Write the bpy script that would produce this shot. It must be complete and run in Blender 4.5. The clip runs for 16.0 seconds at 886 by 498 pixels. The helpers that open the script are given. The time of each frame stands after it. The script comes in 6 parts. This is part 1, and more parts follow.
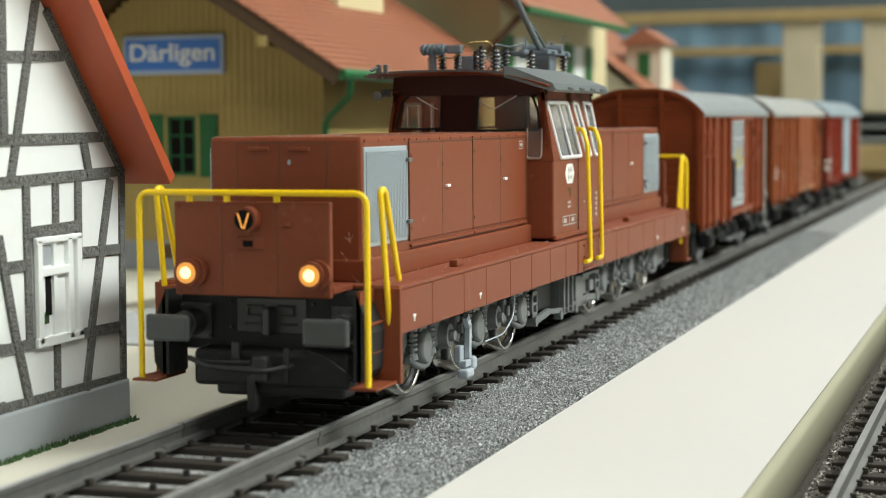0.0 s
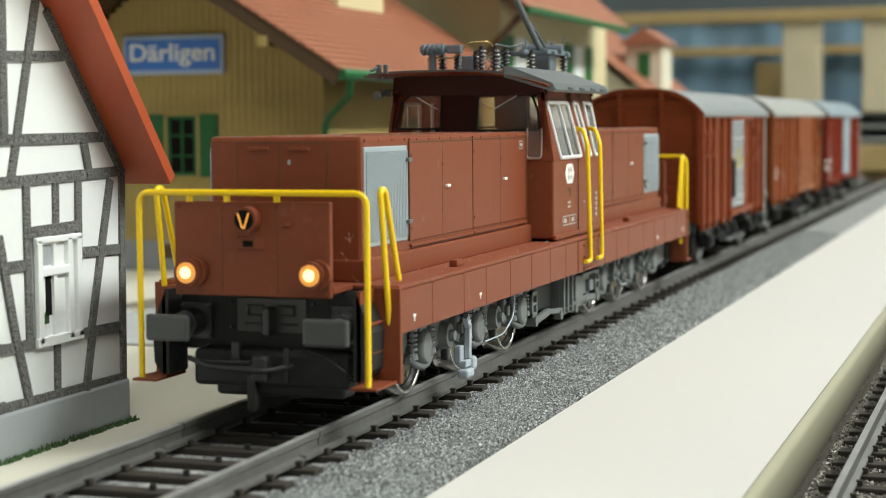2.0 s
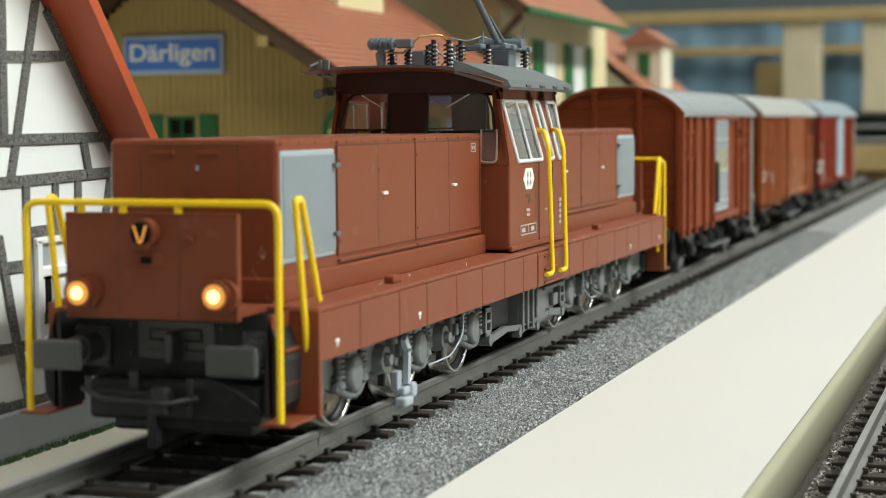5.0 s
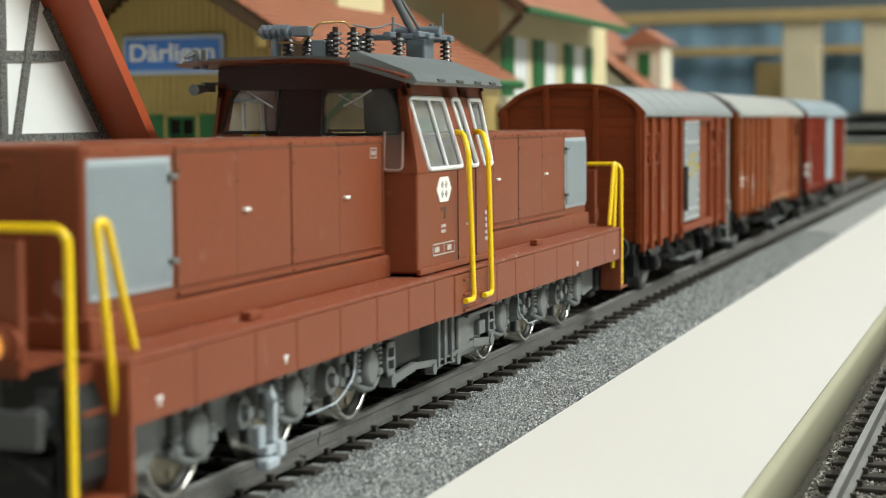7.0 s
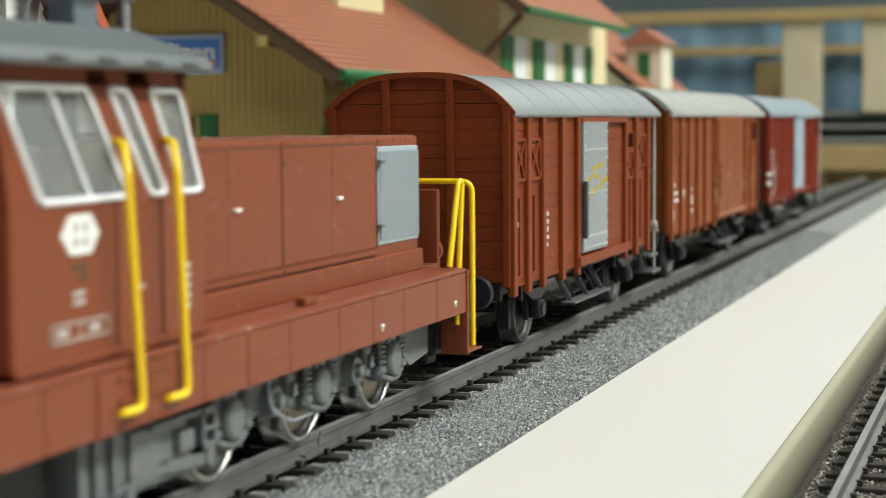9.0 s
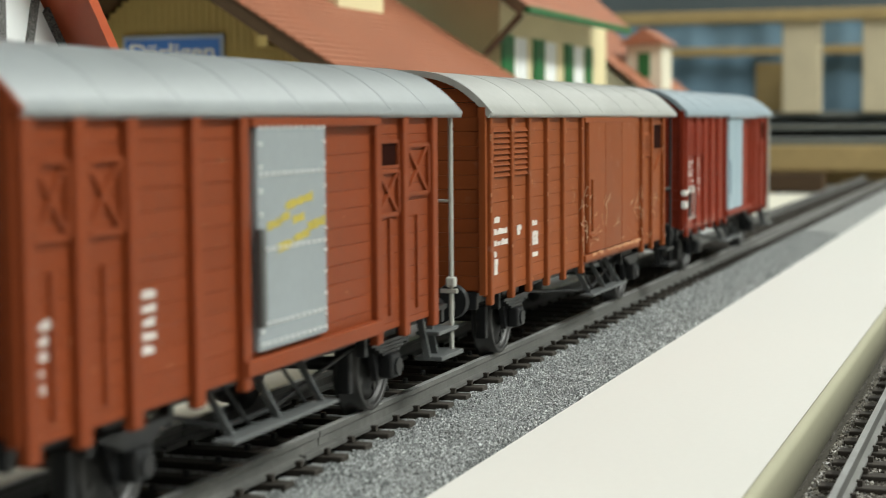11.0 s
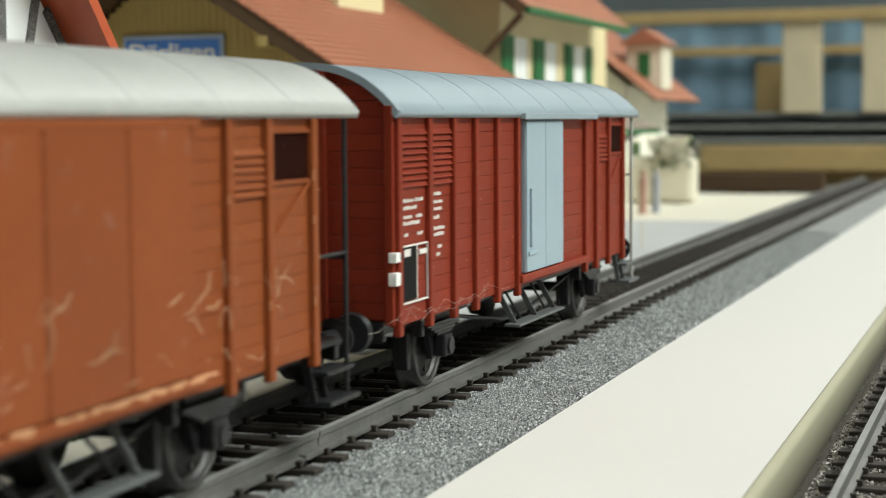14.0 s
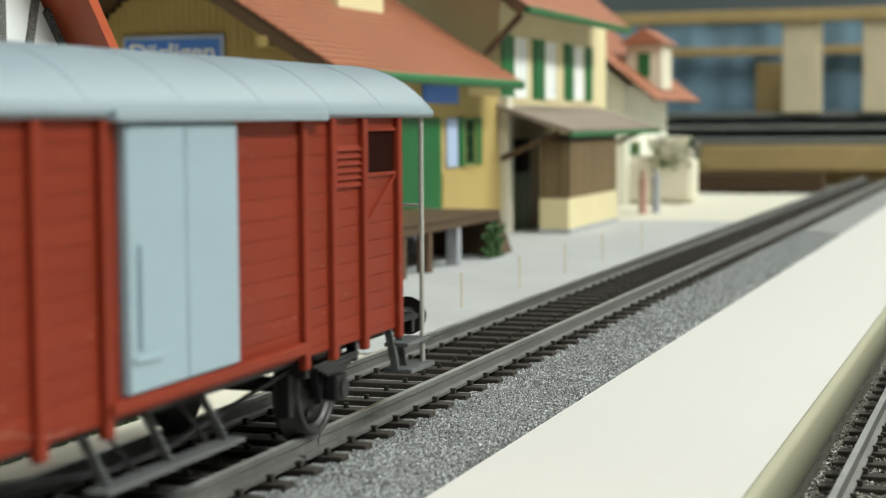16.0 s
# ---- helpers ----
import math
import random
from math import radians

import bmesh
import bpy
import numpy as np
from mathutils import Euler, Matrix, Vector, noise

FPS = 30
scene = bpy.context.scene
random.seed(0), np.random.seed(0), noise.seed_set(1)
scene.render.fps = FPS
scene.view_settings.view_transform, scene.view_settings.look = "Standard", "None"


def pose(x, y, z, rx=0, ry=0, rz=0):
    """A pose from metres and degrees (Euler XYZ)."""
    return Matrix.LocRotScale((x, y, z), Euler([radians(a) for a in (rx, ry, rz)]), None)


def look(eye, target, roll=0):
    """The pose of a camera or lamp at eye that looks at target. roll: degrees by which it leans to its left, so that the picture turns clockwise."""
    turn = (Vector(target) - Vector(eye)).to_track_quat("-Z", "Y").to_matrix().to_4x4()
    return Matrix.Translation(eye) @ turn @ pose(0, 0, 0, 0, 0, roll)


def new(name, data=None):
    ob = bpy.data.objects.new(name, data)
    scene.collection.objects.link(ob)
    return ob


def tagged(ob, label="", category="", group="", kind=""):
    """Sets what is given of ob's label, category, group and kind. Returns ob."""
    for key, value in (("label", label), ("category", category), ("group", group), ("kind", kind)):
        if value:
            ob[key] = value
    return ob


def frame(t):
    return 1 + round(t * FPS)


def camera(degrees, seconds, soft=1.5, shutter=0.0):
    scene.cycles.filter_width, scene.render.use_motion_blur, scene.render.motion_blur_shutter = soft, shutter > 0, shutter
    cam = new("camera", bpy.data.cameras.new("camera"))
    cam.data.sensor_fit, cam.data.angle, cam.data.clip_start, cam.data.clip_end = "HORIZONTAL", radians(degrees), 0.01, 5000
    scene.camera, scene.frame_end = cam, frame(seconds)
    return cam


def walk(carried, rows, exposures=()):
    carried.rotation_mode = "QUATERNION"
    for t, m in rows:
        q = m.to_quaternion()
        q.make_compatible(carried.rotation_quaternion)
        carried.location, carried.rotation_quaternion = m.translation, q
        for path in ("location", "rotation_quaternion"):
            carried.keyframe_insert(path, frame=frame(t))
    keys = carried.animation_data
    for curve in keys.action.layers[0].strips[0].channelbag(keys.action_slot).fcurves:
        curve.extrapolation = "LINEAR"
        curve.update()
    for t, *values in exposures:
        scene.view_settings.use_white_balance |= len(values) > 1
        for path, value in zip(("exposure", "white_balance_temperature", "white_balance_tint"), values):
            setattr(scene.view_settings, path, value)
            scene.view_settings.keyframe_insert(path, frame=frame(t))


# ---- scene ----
# All sizes below are in millimetres of the model (scale H0); MM turns them into metres.
MM = 0.001
cam = camera(29.13, 16.0, soft=0.7, shutter=0.4)
cam.data.dof.use_dof = True
cam.data.dof.focus_distance = 0.242
cam.data.dof.aperture_fstop = 44.0
EYE = (0.08577, -0.17854, 0.03552)
YAW, PITCH, ROLL = radians(-18.935), radians(-4.303), -0.416
AIM = (EYE[0] + math.sin(YAW) * math.cos(PITCH), EYE[1] + math.cos(YAW) * math.cos(PITCH), EYE[2] + math.sin(PITCH))
walk(cam, [(0.0, look(EYE, AIM, ROLL)), (16.0, look(EYE, AIM, ROLL))], [(0.0, 0.0), (16.0, 0.0)])

# how far the train has run (millimetres) at each time
RUN = [(0.0, 0.0), (2.7, 0.0), (3.0, 1.2), (3.5, 5.3), (4.0, 11.1), (4.6, 19.0), (5.2, 27.1), (5.9, 37.6), (6.5, 49.1), (7.0, 64.0), (7.5, 81.8),
       (8.0, 102.7), (8.5, 126.8), (9.0, 153.6), (9.6, 189.7), (10.25, 232.0), (10.9, 275.8), (11.5, 314.5), (12.0, 344.6), (12.5, 374.4), (13.0, 404.4),
       (13.5, 434.6), (14.0, 464.9), (14.5, 495.0), (15.0, 524.9), (15.5, 554.7), (16.0, 584.6)]

# ---- world and lamps ----
world = bpy.data.worlds.new("world")
scene.world = world
world.use_nodes = True
world.node_tree.nodes["Background"].inputs[0].default_value = (0.75, 0.85, 1.0, 1)
world.node_tree.nodes["Background"].inputs[1].default_value = 0.24


def ceiling_lamp(x, y, sx, sy, watts):
    d = bpy.data.lights.new("unseen_room_light", "AREA")
    d.shape, d.size, d.size_y, d.energy, d.color = "RECTANGLE", sx, sy, watts, (0.95, 1.0, 0.94)
    ob = new("unseen_room_light", d)
    ob.matrix_world = pose(x, y, 1.435)


# First is the room light; the second and third are added fill.
LAMPS = [(1.4, 0.45, 0.30, 2.0, 82), (0.35, -0.7, 0.30, 1.6, 9), (0.3, 2.2, 0.30, 1.4, 10)]
for row in LAMPS:
    ceiling_lamp(*row)

# ---- materials ----
MATS = {}


def mat(name, color, rough=0.5, metal=0.0, vary=0.12, scale=60.0, grain=900.0, bump=0.06, glow=None, spec=0.5, dust=0.0, stretch=None, random_tone=0.0, edge=0.25):
    if name in MATS:
        return MATS[name]
    m = bpy.data.materials.new(name)
    m.use_nodes = True
    nt = m.node_tree
    n, link = nt.nodes, nt.links.new
    b = n["Principled BSDF"]
    b.inputs["Roughness"].default_value, b.inputs["Metallic"].default_value = rough, metal
    b.inputs["Specular IOR Level"].default_value = spec
    co = n.new("ShaderNodeTexCoord")
    src = co.outputs["Object"]
    if stretch:
        mp = n.new("ShaderNodeMapping")
        mp.inputs["Scale"].default_value = stretch
        link(src, mp.inputs[0])
        src = mp.outputs[0]
    big, fine = n.new("ShaderNodeTexNoise"), n.new("ShaderNodeTexNoise")
    for t, s, d in ((big, scale, 3), (fine, grain, 4)):
        t.inputs["Scale"].default_value, t.inputs["Detail"].default_value = s, d
        link(src, t.inputs["Vector"])
    add = n.new("ShaderNodeMath")
    add.operation = "MULTIPLY_ADD"
    link(big.outputs["Fac"], add.inputs[0])
    add.inputs[1].default_value = 0.6
    half = n.new("ShaderNodeMath")
    half.operation = "MULTIPLY"
    link(fine.outputs["Fac"], half.inputs[0])
    half.inputs[1].default_value = 0.4
    link(half.outputs[0], add.inputs[2])
    fac = add.outputs[0]
    if random_tone:
        info = n.new("ShaderNodeObjectInfo")
        mr = n.new("ShaderNodeMath")
        mr.operation = "MULTIPLY_ADD"
        link(info.outputs["Random"], mr.inputs[0])
        mr.inputs[1].default_value = random_tone
        link(fac, mr.inputs[2])
        fac = mr.outputs[0]
    ramp = n.new("ShaderNodeValToRGB")
    ramp.color_ramp.elements[0].position, ramp.color_ramp.elements[1].position = edge, 1.0 - edge + random_tone
    ramp.color_ramp.elements[0].color = (*[c * (1 - vary) for c in color], 1)
    ramp.color_ramp.elements[1].color = (*[min(1, c * (1 + vary)) for c in color], 1)
    link(fac, ramp.inputs[0])
    out = ramp.outputs[0]
    if dust:
        sp = n.new("ShaderNodeTexNoise")
        sp.inputs["Scale"].default_value, sp.inputs["Detail"].default_value = 420, 6
        link(src, sp.inputs["Vector"])
        r2 = n.new("ShaderNodeValToRGB")
        r2.color_ramp.elements[0].position, r2.color_ramp.elements[1].position = 0.64, 0.74
        link(sp.outputs["Fac"], r2.inputs[0])
        mx = n.new("ShaderNodeMix")
        mx.data_type = "RGBA"
        sc = n.new("ShaderNodeMath")
        sc.operation = "MULTIPLY"
        sc.inputs[1].default_value = dust
        link(r2.outputs[0], sc.inputs[0])
        link(sc.outputs[0], mx.inputs["Factor"])
        link(out, mx.inputs["A"])
        mx.inputs["B"].default_value = (0.5, 0.42, 0.36, 1)
        out = mx.outputs["Result"]
    link(out, b.inputs["Base Color"])
    if bump:
        bp = n.new("ShaderNodeBump")
        bp.inputs["Strength"].default_value, bp.inputs["Distance"].default_value = bump, 0.0002
        link(fine.outputs["Fac"], bp.inputs["Height"])
        link(bp.outputs[0], b.inputs["Normal"])
    rr = n.new("ShaderNodeMapRange")
    rr.inputs["To Min"].default_value, rr.inputs["To Max"].default_value = max(0.02, rough - 0.1), min(1, rough + 0.1)
    link(big.outputs["Fac"], rr.inputs["Value"])
    link(rr.outputs[0], b.inputs["Roughness"])
    if glow:
        b.inputs["Emission Color"].default_value, b.inputs["Emission Strength"].default_value = (*glow[:3], 1), glow[3]
    MATS[name] = m
    return m


def glass(name, haze=(0.30, 0.31, 0.30), dullness=0.30):
    """Thin clear plastic: mostly see-through, a little hazy, a little shiny."""
    m = bpy.data.materials.new(name)
    m.use_nodes = True
    n, link = m.node_tree.nodes, m.node_tree.links.new
    clear, dull, shine, m1, m2 = (n.new("ShaderNodeBsdfTransparent"), n.new("ShaderNodeBsdfDiffuse"), n.new("ShaderNodeBsdfGlossy"), n.new("ShaderNodeMixShader"), n.new("ShaderNodeMixShader"))
    dull.inputs[0].default_value = (*haze, 1)
    shine.inputs["Roughness"].default_value = 0.12
    m1.inputs[0].default_value, m2.inputs[0].default_value = dullness, 0.10
    link(clear.outputs[0], m1.inputs[1])
    link(dull.outputs[0], m1.inputs[2])
    link(m1.outputs[0], m2.inputs[1])
    link(shine.outputs[0], m2.inputs[2])
    link(m2.outputs[0], n["Material Output"].inputs[0])
    return m


GLASS = glass("clear_plastic_glazing", (0.34, 0.34, 0.32), 0.24)
# Side panes get a whitish diffuse tint in place of bright reflections.
GLASS_SIDE = glass("reflection_tinted_glazing", (0.55, 0.57, 0.56), 0.32)
LOCO = mat("oxide_brown_plastic", (0.195, 0.052, 0.0235), 0.40, dust=0.10, vary=0.10, bump=0.05, spec=0.2)
LOCO_DECK = mat("oxide_brown_deck", (0.205, 0.054, 0.026), 0.45, spec=0.3, dust=0.45, vary=0.14, bump=0.12)
GREY_DOOR = mat("light_grey_plastic", (0.33, 0.38, 0.41), 0.45, vary=0.06)
ROOF_GREY = mat("roof_grey_plastic", (0.11, 0.125, 0.13), 0.45, vary=0.12, dust=0.2)
BOGIE = mat("bogie_grey_plastic", (0.125, 0.135, 0.135), 0.45, vary=0.2, dust=0.15)
BLACK = mat("black_plastic", (0.014, 0.014, 0.015), 0.45, vary=0.25, dust=0.1)
BEAMBLACK = mat("soot_black_plastic", (0.018, 0.019, 0.019), 0.5, vary=0.2, dust=0.03, spec=0.3)
BUFFER = mat("dark_grey_buffer_plastic", (0.055, 0.058, 0.058), 0.42, vary=0.12)
YELLOW = mat("yellow_handrail_plastic", (0.86, 0.57, 0.004), 0.35, vary=0.05, bump=0.0)
WHITE_PRINT = mat("white_print", (0.75, 0.75, 0.72), 0.5, vary=0.05)
YELLOW_PRINT = mat("yellow_print", (0.42, 0.33, 0.04), 0.6, vary=0.2)
STEEL = mat("blackened_steel", (0.33, 0.33, 0.31), 0.3, metal=0.9, vary=0.2)
WHEEL = mat("bright_wheel_steel", (0.48, 0.465, 0.43), 0.22, metal=0.85, vary=0.2)
WHEEL_DARK = mat("dark_wheel_steel", (0.035, 0.034, 0.033), 0.45, metal=0.3, vary=0.3)
WHEEL_TAN = mat("tan_wheel_disc", (0.40, 0.35, 0.26), 0.4, metal=0.35, vary=0.2)
SANDER = mat("pale_blue_grey_metal", (0.42, 0.47, 0.52), 0.4, metal=0.2, vary=0.1)
INSUL = mat("dark_insulator_plastic", (0.02, 0.017, 0.017), 0.3, vary=0.2)
PANTO = mat("blue_grey_metal", (0.20, 0.24, 0.28), 0.35, metal=0.4, vary=0.15)
BRASS = mat("brass_wire", (0.6, 0.42, 0.16), 0.3, metal=0.8, vary=0.1)
CHROME = mat("silver_window_frame", (0.72, 0.72, 0.72), 0.3, metal=0.35, vary=0.05)
# Dark print of the surround, with the shade under the cab roof mixed in.
BAND = mat("shaded_glazing_surround", (0.036, 0.011, 0.009), 0.4, vary=0.15, spec=0.3)
DARKIN = mat("dark_cab_interior", (0.010, 0.008, 0.008), 0.7, vary=0.3, spec=0.08)
CAB_SEAT = mat("pale_cab_interior", (0.35, 0.33, 0.22), 0.6, vary=0.1)
LAMP_GLOW = mat("headlamp_glow", (0.9, 0.7, 0.4), 0.3, glow=(1.0, 0.72, 0.24, 2.4), vary=0.02, bump=0)
LAMP_HALO = mat("headlamp_reflector", (0.75, 0.30, 0.08), 0.25, glow=(1.0, 0.45, 0.06, 0.45), vary=0.05, bump=0)
W1 = mat("rust_red_wagon_plastic", (0.168, 0.034, 0.0095), 0.48, spec=0.16, vary=0.16, dust=0.03, random_tone=0.3)
W2 = mat("orange_brown_wagon_plastic", (0.196, 0.050, 0.0142), 0.5, spec=0.12, vary=0.16, dust=0.10, random_tone=0.3)
W3 = mat("crimson_wagon_plastic", (0.178, 0.024, 0.0105), 0.5, spec=0.12, vary=0.16, dust=0.04, random_tone=0.3)
R1 = mat("silver_wagon_roof", (0.255, 0.275, 0.285), 0.40, metal=0.15, vary=0.10, dust=0.1)
R2 = mat("pale_stained_wagon_roof", (0.33, 0.335, 0.32), 0.40, vary=0.16, dust=0.3)
R3 = mat("blue_grey_wagon_roof", (0.225, 0.278, 0.315), 0.45, vary=0.07)
DOOR3 = mat("blue_grey_door", (0.25, 0.33, 0.38), 0.5, vary=0.07)
DOOR1 = mat("grey_riveted_door", (0.22, 0.245, 0.26), 0.45, vary=0.12)
UNDER = mat("black_underframe_plastic", (0.011, 0.0115, 0.0125), 0.45, vary=0.3, dust=0.06, spec=0.3)
FOOT = mat("dusty_grey_footboard", (0.08, 0.085, 0.086), 0.5, vary=0.25, dust=0.15)
FADED = mat("faded_white_print", (0.58, 0.55, 0.52), 0.6, vary=0.25, grain=2600)
THREAD = mat("pale_thread", (0.50, 0.44, 0.38), 0.7, vary=0.2)
WORN = mat("pale_worn_plastic", (0.40, 0.19, 0.09), 0.7, vary=0.35, grain=2400)
CLEAR_RIM = mat("clear_plastic_rim", (0.40, 0.27, 0.23), 0.25, vary=0.2)
POST = mat("pale_grey_post", (0.36, 0.36, 0.33), 0.5, vary=0.12)
SLEEPER = mat("dark_brown_sleeper_plastic", (0.040, 0.034, 0.028), 0.7, spec=0.25, vary=0.35, bump=0.4, random_tone=0.2)
RAILTOP = mat("polished_rail_head", (0.40, 0.405, 0.40), 0.33, metal=0.4, vary=0.25, scale=200)
GREY_PRINT = mat("faded_grey_print", (0.42, 0.38, 0.35), 0.5, vary=0.15)
FRAMEWHITE = mat("silver_white_frame", (0.80, 0.80, 0.82), 0.35, metal=0.1, vary=0.08)
RAIL = mat("nickel_rail", (0.15, 0.148, 0.14), 0.4, metal=0.4, vary=0.35, scale=200)
BALLAST = mat("grey_ballast", (0.23, 0.235, 0.23), 0.8, vary=0.9, grain=1500, scale=900, bump=1.0)
BALLAST2 = mat("dark_ballast", (0.10, 0.09, 0.075), 0.85, vary=0.8, grain=1500, scale=900, bump=1.0)
BOARD = mat("cream_painted_board", (0.66, 0.63, 0.53), 0.6, vary=0.05, scale=15, bump=0.03)
PLATFORM = mat("white_card_platform", (0.605, 0.59, 0.56), 0.55, vary=0.03, scale=12, bump=0.02)
EDGE = mat("olive_board_edge", (0.30, 0.285, 0.20), 0.7, vary=0.06, scale=15, bump=0.05)
PAVE = mat("grey_pavement", (0.40, 0.41, 0.41), 0.8, vary=0.12, scale=40, bump=0.3)
DOCK = mat("grey_concrete_dock", (0.30, 0.31, 0.33), 0.75, vary=0.1, bump=0.2)
TIMBER = mat("stippled_grey_timber", (0.14, 0.14, 0.132), 0.8, vary=0.9, grain=7800, scale=4600, bump=0.6, edge=0.38, spec=0.2)
PLASTER = mat("white_plaster", (0.80, 0.82, 0.81), 0.6, vary=0.03, bump=0.05)
STONE = mat("grey_plinth", (0.36, 0.39, 0.41), 0.6, vary=0.06, bump=0.06)
HOUSEROOF = mat("red_brown_roof_plastic", (0.44, 0.085, 0.032), 0.33, spec=0.45, vary=0.08, bump=0.05)
OCHRE = mat("ochre_boarding", (0.43, 0.32, 0.12), 0.65, spec=0.2, vary=0.12, bump=0.1)
CREAM = mat("cream_render", (0.66, 0.57, 0.34), 0.65, vary=0.08, bump=0.1)
CREAM2 = mat("pale_render", (0.66, 0.62, 0.50), 0.65, vary=0.08, bump=0.1)
TILE = mat("terracotta_tile", (0.35, 0.142, 0.082), 0.6, spec=0.2, vary=0.14, bump=0.15)
GREEN = mat("green_shutter_plastic", (0.012, 0.13, 0.035), 0.45, vary=0.12)
BROWNWOOD = mat("dark_brown_wood", (0.085, 0.048, 0.022), 0.6, vary=0.25, bump=0.2)
SIGNBLUE = mat("blue_enamel_sign", (0.06, 0.21, 0.68), 0.4, vary=0.05)
SIGNLIGHT = mat("pale_blue_sign_border", (0.42, 0.52, 0.72), 0.4, vary=0.04)
PINE = mat("pine_timber", (0.42, 0.30, 0.13), 0.6, vary=0.18, stretch=(1, 0.12, 1), scale=40, grain=300)
PALEWOOD = mat("pale_pine_post", (0.62, 0.53, 0.36), 0.6, vary=0.1, scale=40, grain=300)
BLUECLOTH = mat("blue_cloth_drape", (0.19, 0.31, 0.41), 0.85, vary=0.2, scale=12, grain=60)
DARKDECK = mat("dark_grey_track_deck", (0.15, 0.155, 0.14), 0.7, vary=0.3, scale=40)
MOSS = mat("green_foliage_flock", (0.04, 0.09, 0.025), 0.9, vary=0.6, grain=600, bump=1.0)
ROOMWALL = mat("room_wall_paint", (0.27, 0.27, 0.255), 0.7, vary=0.04, scale=3, grain=80)
ROOMFLOOR = mat("room_floor_vinyl", (0.12, 0.115, 0.10), 0.5, vary=0.15, scale=4, grain=60)
TUBEGLOW = mat("unseen_light_diffuser", (0.9, 0.9, 0.88), 0.4, glow=(1.0, 0.97, 0.9, 2.0), vary=0.01, bump=0)


# ---- mesh helpers ----
ORG = [0.0, 0.0, 0.0]


class G:
    """Collects shapes, in millimetres, for one mesh."""

    def __init__(self):
        self.v, self.f, self.s = [], [], []

    def raw(self, verts, faces, smooth=False):
        o = len(self.v)
        self.v += [tuple(p) for p in verts]
        self.f += [tuple(i + o for i in fc) for fc in faces]
        self.s += [smooth] * len(faces)
        return self

    def box(self, x0, x1, y0, y1, z0, z1, b=0.0):
        if b <= 0:
            vs = [(x, y, z) for x in (x0, x1) for y in (y0, y1) for z in (z0, z1)]
            return self.raw(vs, [(0, 1, 3, 2), (4, 6, 7, 5), (0, 4, 5, 1), (2, 3, 7, 6), (0, 2, 6, 4), (1, 5, 7, 3)])
        b = min(b, (x1 - x0) * 0.45, (y1 - y0) * 0.45, (z1 - z0) * 0.45)
        bm = bmesh.new()
        bmesh.ops.create_cube(bm, size=1.0)
        for v in bm.verts:
            v.co = Vector(((x0 + x1) / 2 + v.co.x * (x1 - x0), (y0 + y1) / 2 + v.co.y * (y1 - y0), (z0 + z1) / 2 + v.co.z * (z1 - z0)))
        bmesh.ops.bevel(bm, geom=list(bm.edges), offset=b, segments=2, profile=0.5, affect="EDGES")
        bm.verts.index_update()
        self.raw([v.co for v in bm.verts], [[v.index for v in fc.verts] for fc in bm.faces])
        bm.free()
        return self

    def cyl(self, p, q, r, seg=14, r2=None):
        p, q = Vector(p), Vector(q)
        r2 = r if r2 is None else r2
        d = (q - p).normalized()
        a = d.orthogonal().normalized()
        c = d.cross(a)
        vs = []
        for base, rad in ((p, r), (q, r2)):
            vs += [base + (a * math.cos(k * math.tau / seg) + c * math.sin(k * math.tau / seg)) * rad for k in range(seg)]
        self.raw(vs, [(k, (k + 1) % seg, seg + (k + 1) % seg, seg + k) for k in range(seg)], True)
        self.raw(vs, [tuple(range(seg))[::-1], tuple(range(seg, 2 * seg))])
        return self

    def prism(self, pts, axis, a0, a1, smooth=False):
        """A polygon of the two other axes (in xyz order), drawn out along axis."""
        k = "xyz".index(axis)

        def at(p, a):
            q = list(p)
            q.insert(k, a)
            return q
        n = len(pts)
        vs = [at(p, a0) for p in pts] + [at(p, a1) for p in pts]
        self.raw(vs, [tuple(range(n)), tuple(range(n, 2 * n))[::-1]])
        self.raw(vs, [(i, i + n, (i + 1) % n + n, (i + 1) % n) for i in range(n)], smooth)
        return self

    def tube(self, path, r, seg=10):
        path = [Vector(p) for p in path]
        vs, prev = [], None
        for i, p in enumerate(path):
            d = (path[min(i + 1, len(path) - 1)] - path[max(i - 1, 0)]).normalized()
            a = d.orthogonal().normalized() if prev is None else (prev - d * prev.dot(d)).normalized()
            prev = a
            c = d.cross(a)
            vs += [p + (a * math.cos(k * math.tau / seg) + c * math.sin(k * math.tau / seg)) * r for k in range(seg)]
        fs = []
        for i in range(len(path) - 1):
            fs += [(i * seg + k, i * seg + (k + 1) % seg, (i + 1) * seg + (k + 1) % seg, (i + 1) * seg + k) for k in range(seg)]
        self.raw(vs, fs, True)
        n = len(path) - 1
        self.raw(vs, [tuple(range(seg))[::-1], tuple(range(n * seg, n * seg + seg))])
        return self

    def quadbar(self, p, q, w, n, h):
        """A flat bar from p to q, w wide, standing h out along n."""
        p, q, n = Vector(p), Vector(q), Vector(n).normalized()
        s = (q - p).normalized().cross(n) * (w / 2)
        vs = [p - s, p + s, q + s, q - s]
        vs += [v + n * h for v in vs]
        return self.raw(vs, [(0, 1, 2, 3), (4, 7, 6, 5), (0, 4, 5, 1), (1, 5, 6, 2), (2, 6, 7, 3), (3, 7, 4, 0)])

    def mesh(self, name):
        me = bpy.data.meshes.new(name)
        o = Vector(ORG)
        me.from_pydata([((Vector(p) - o) * MM) for p in self.v], [], self.f)
        bm = bmesh.new()
        bm.from_mesh(me)
        bmesh.ops.recalc_face_normals(bm, faces=bm.faces)
        bm.to_mesh(me)
        bm.free()
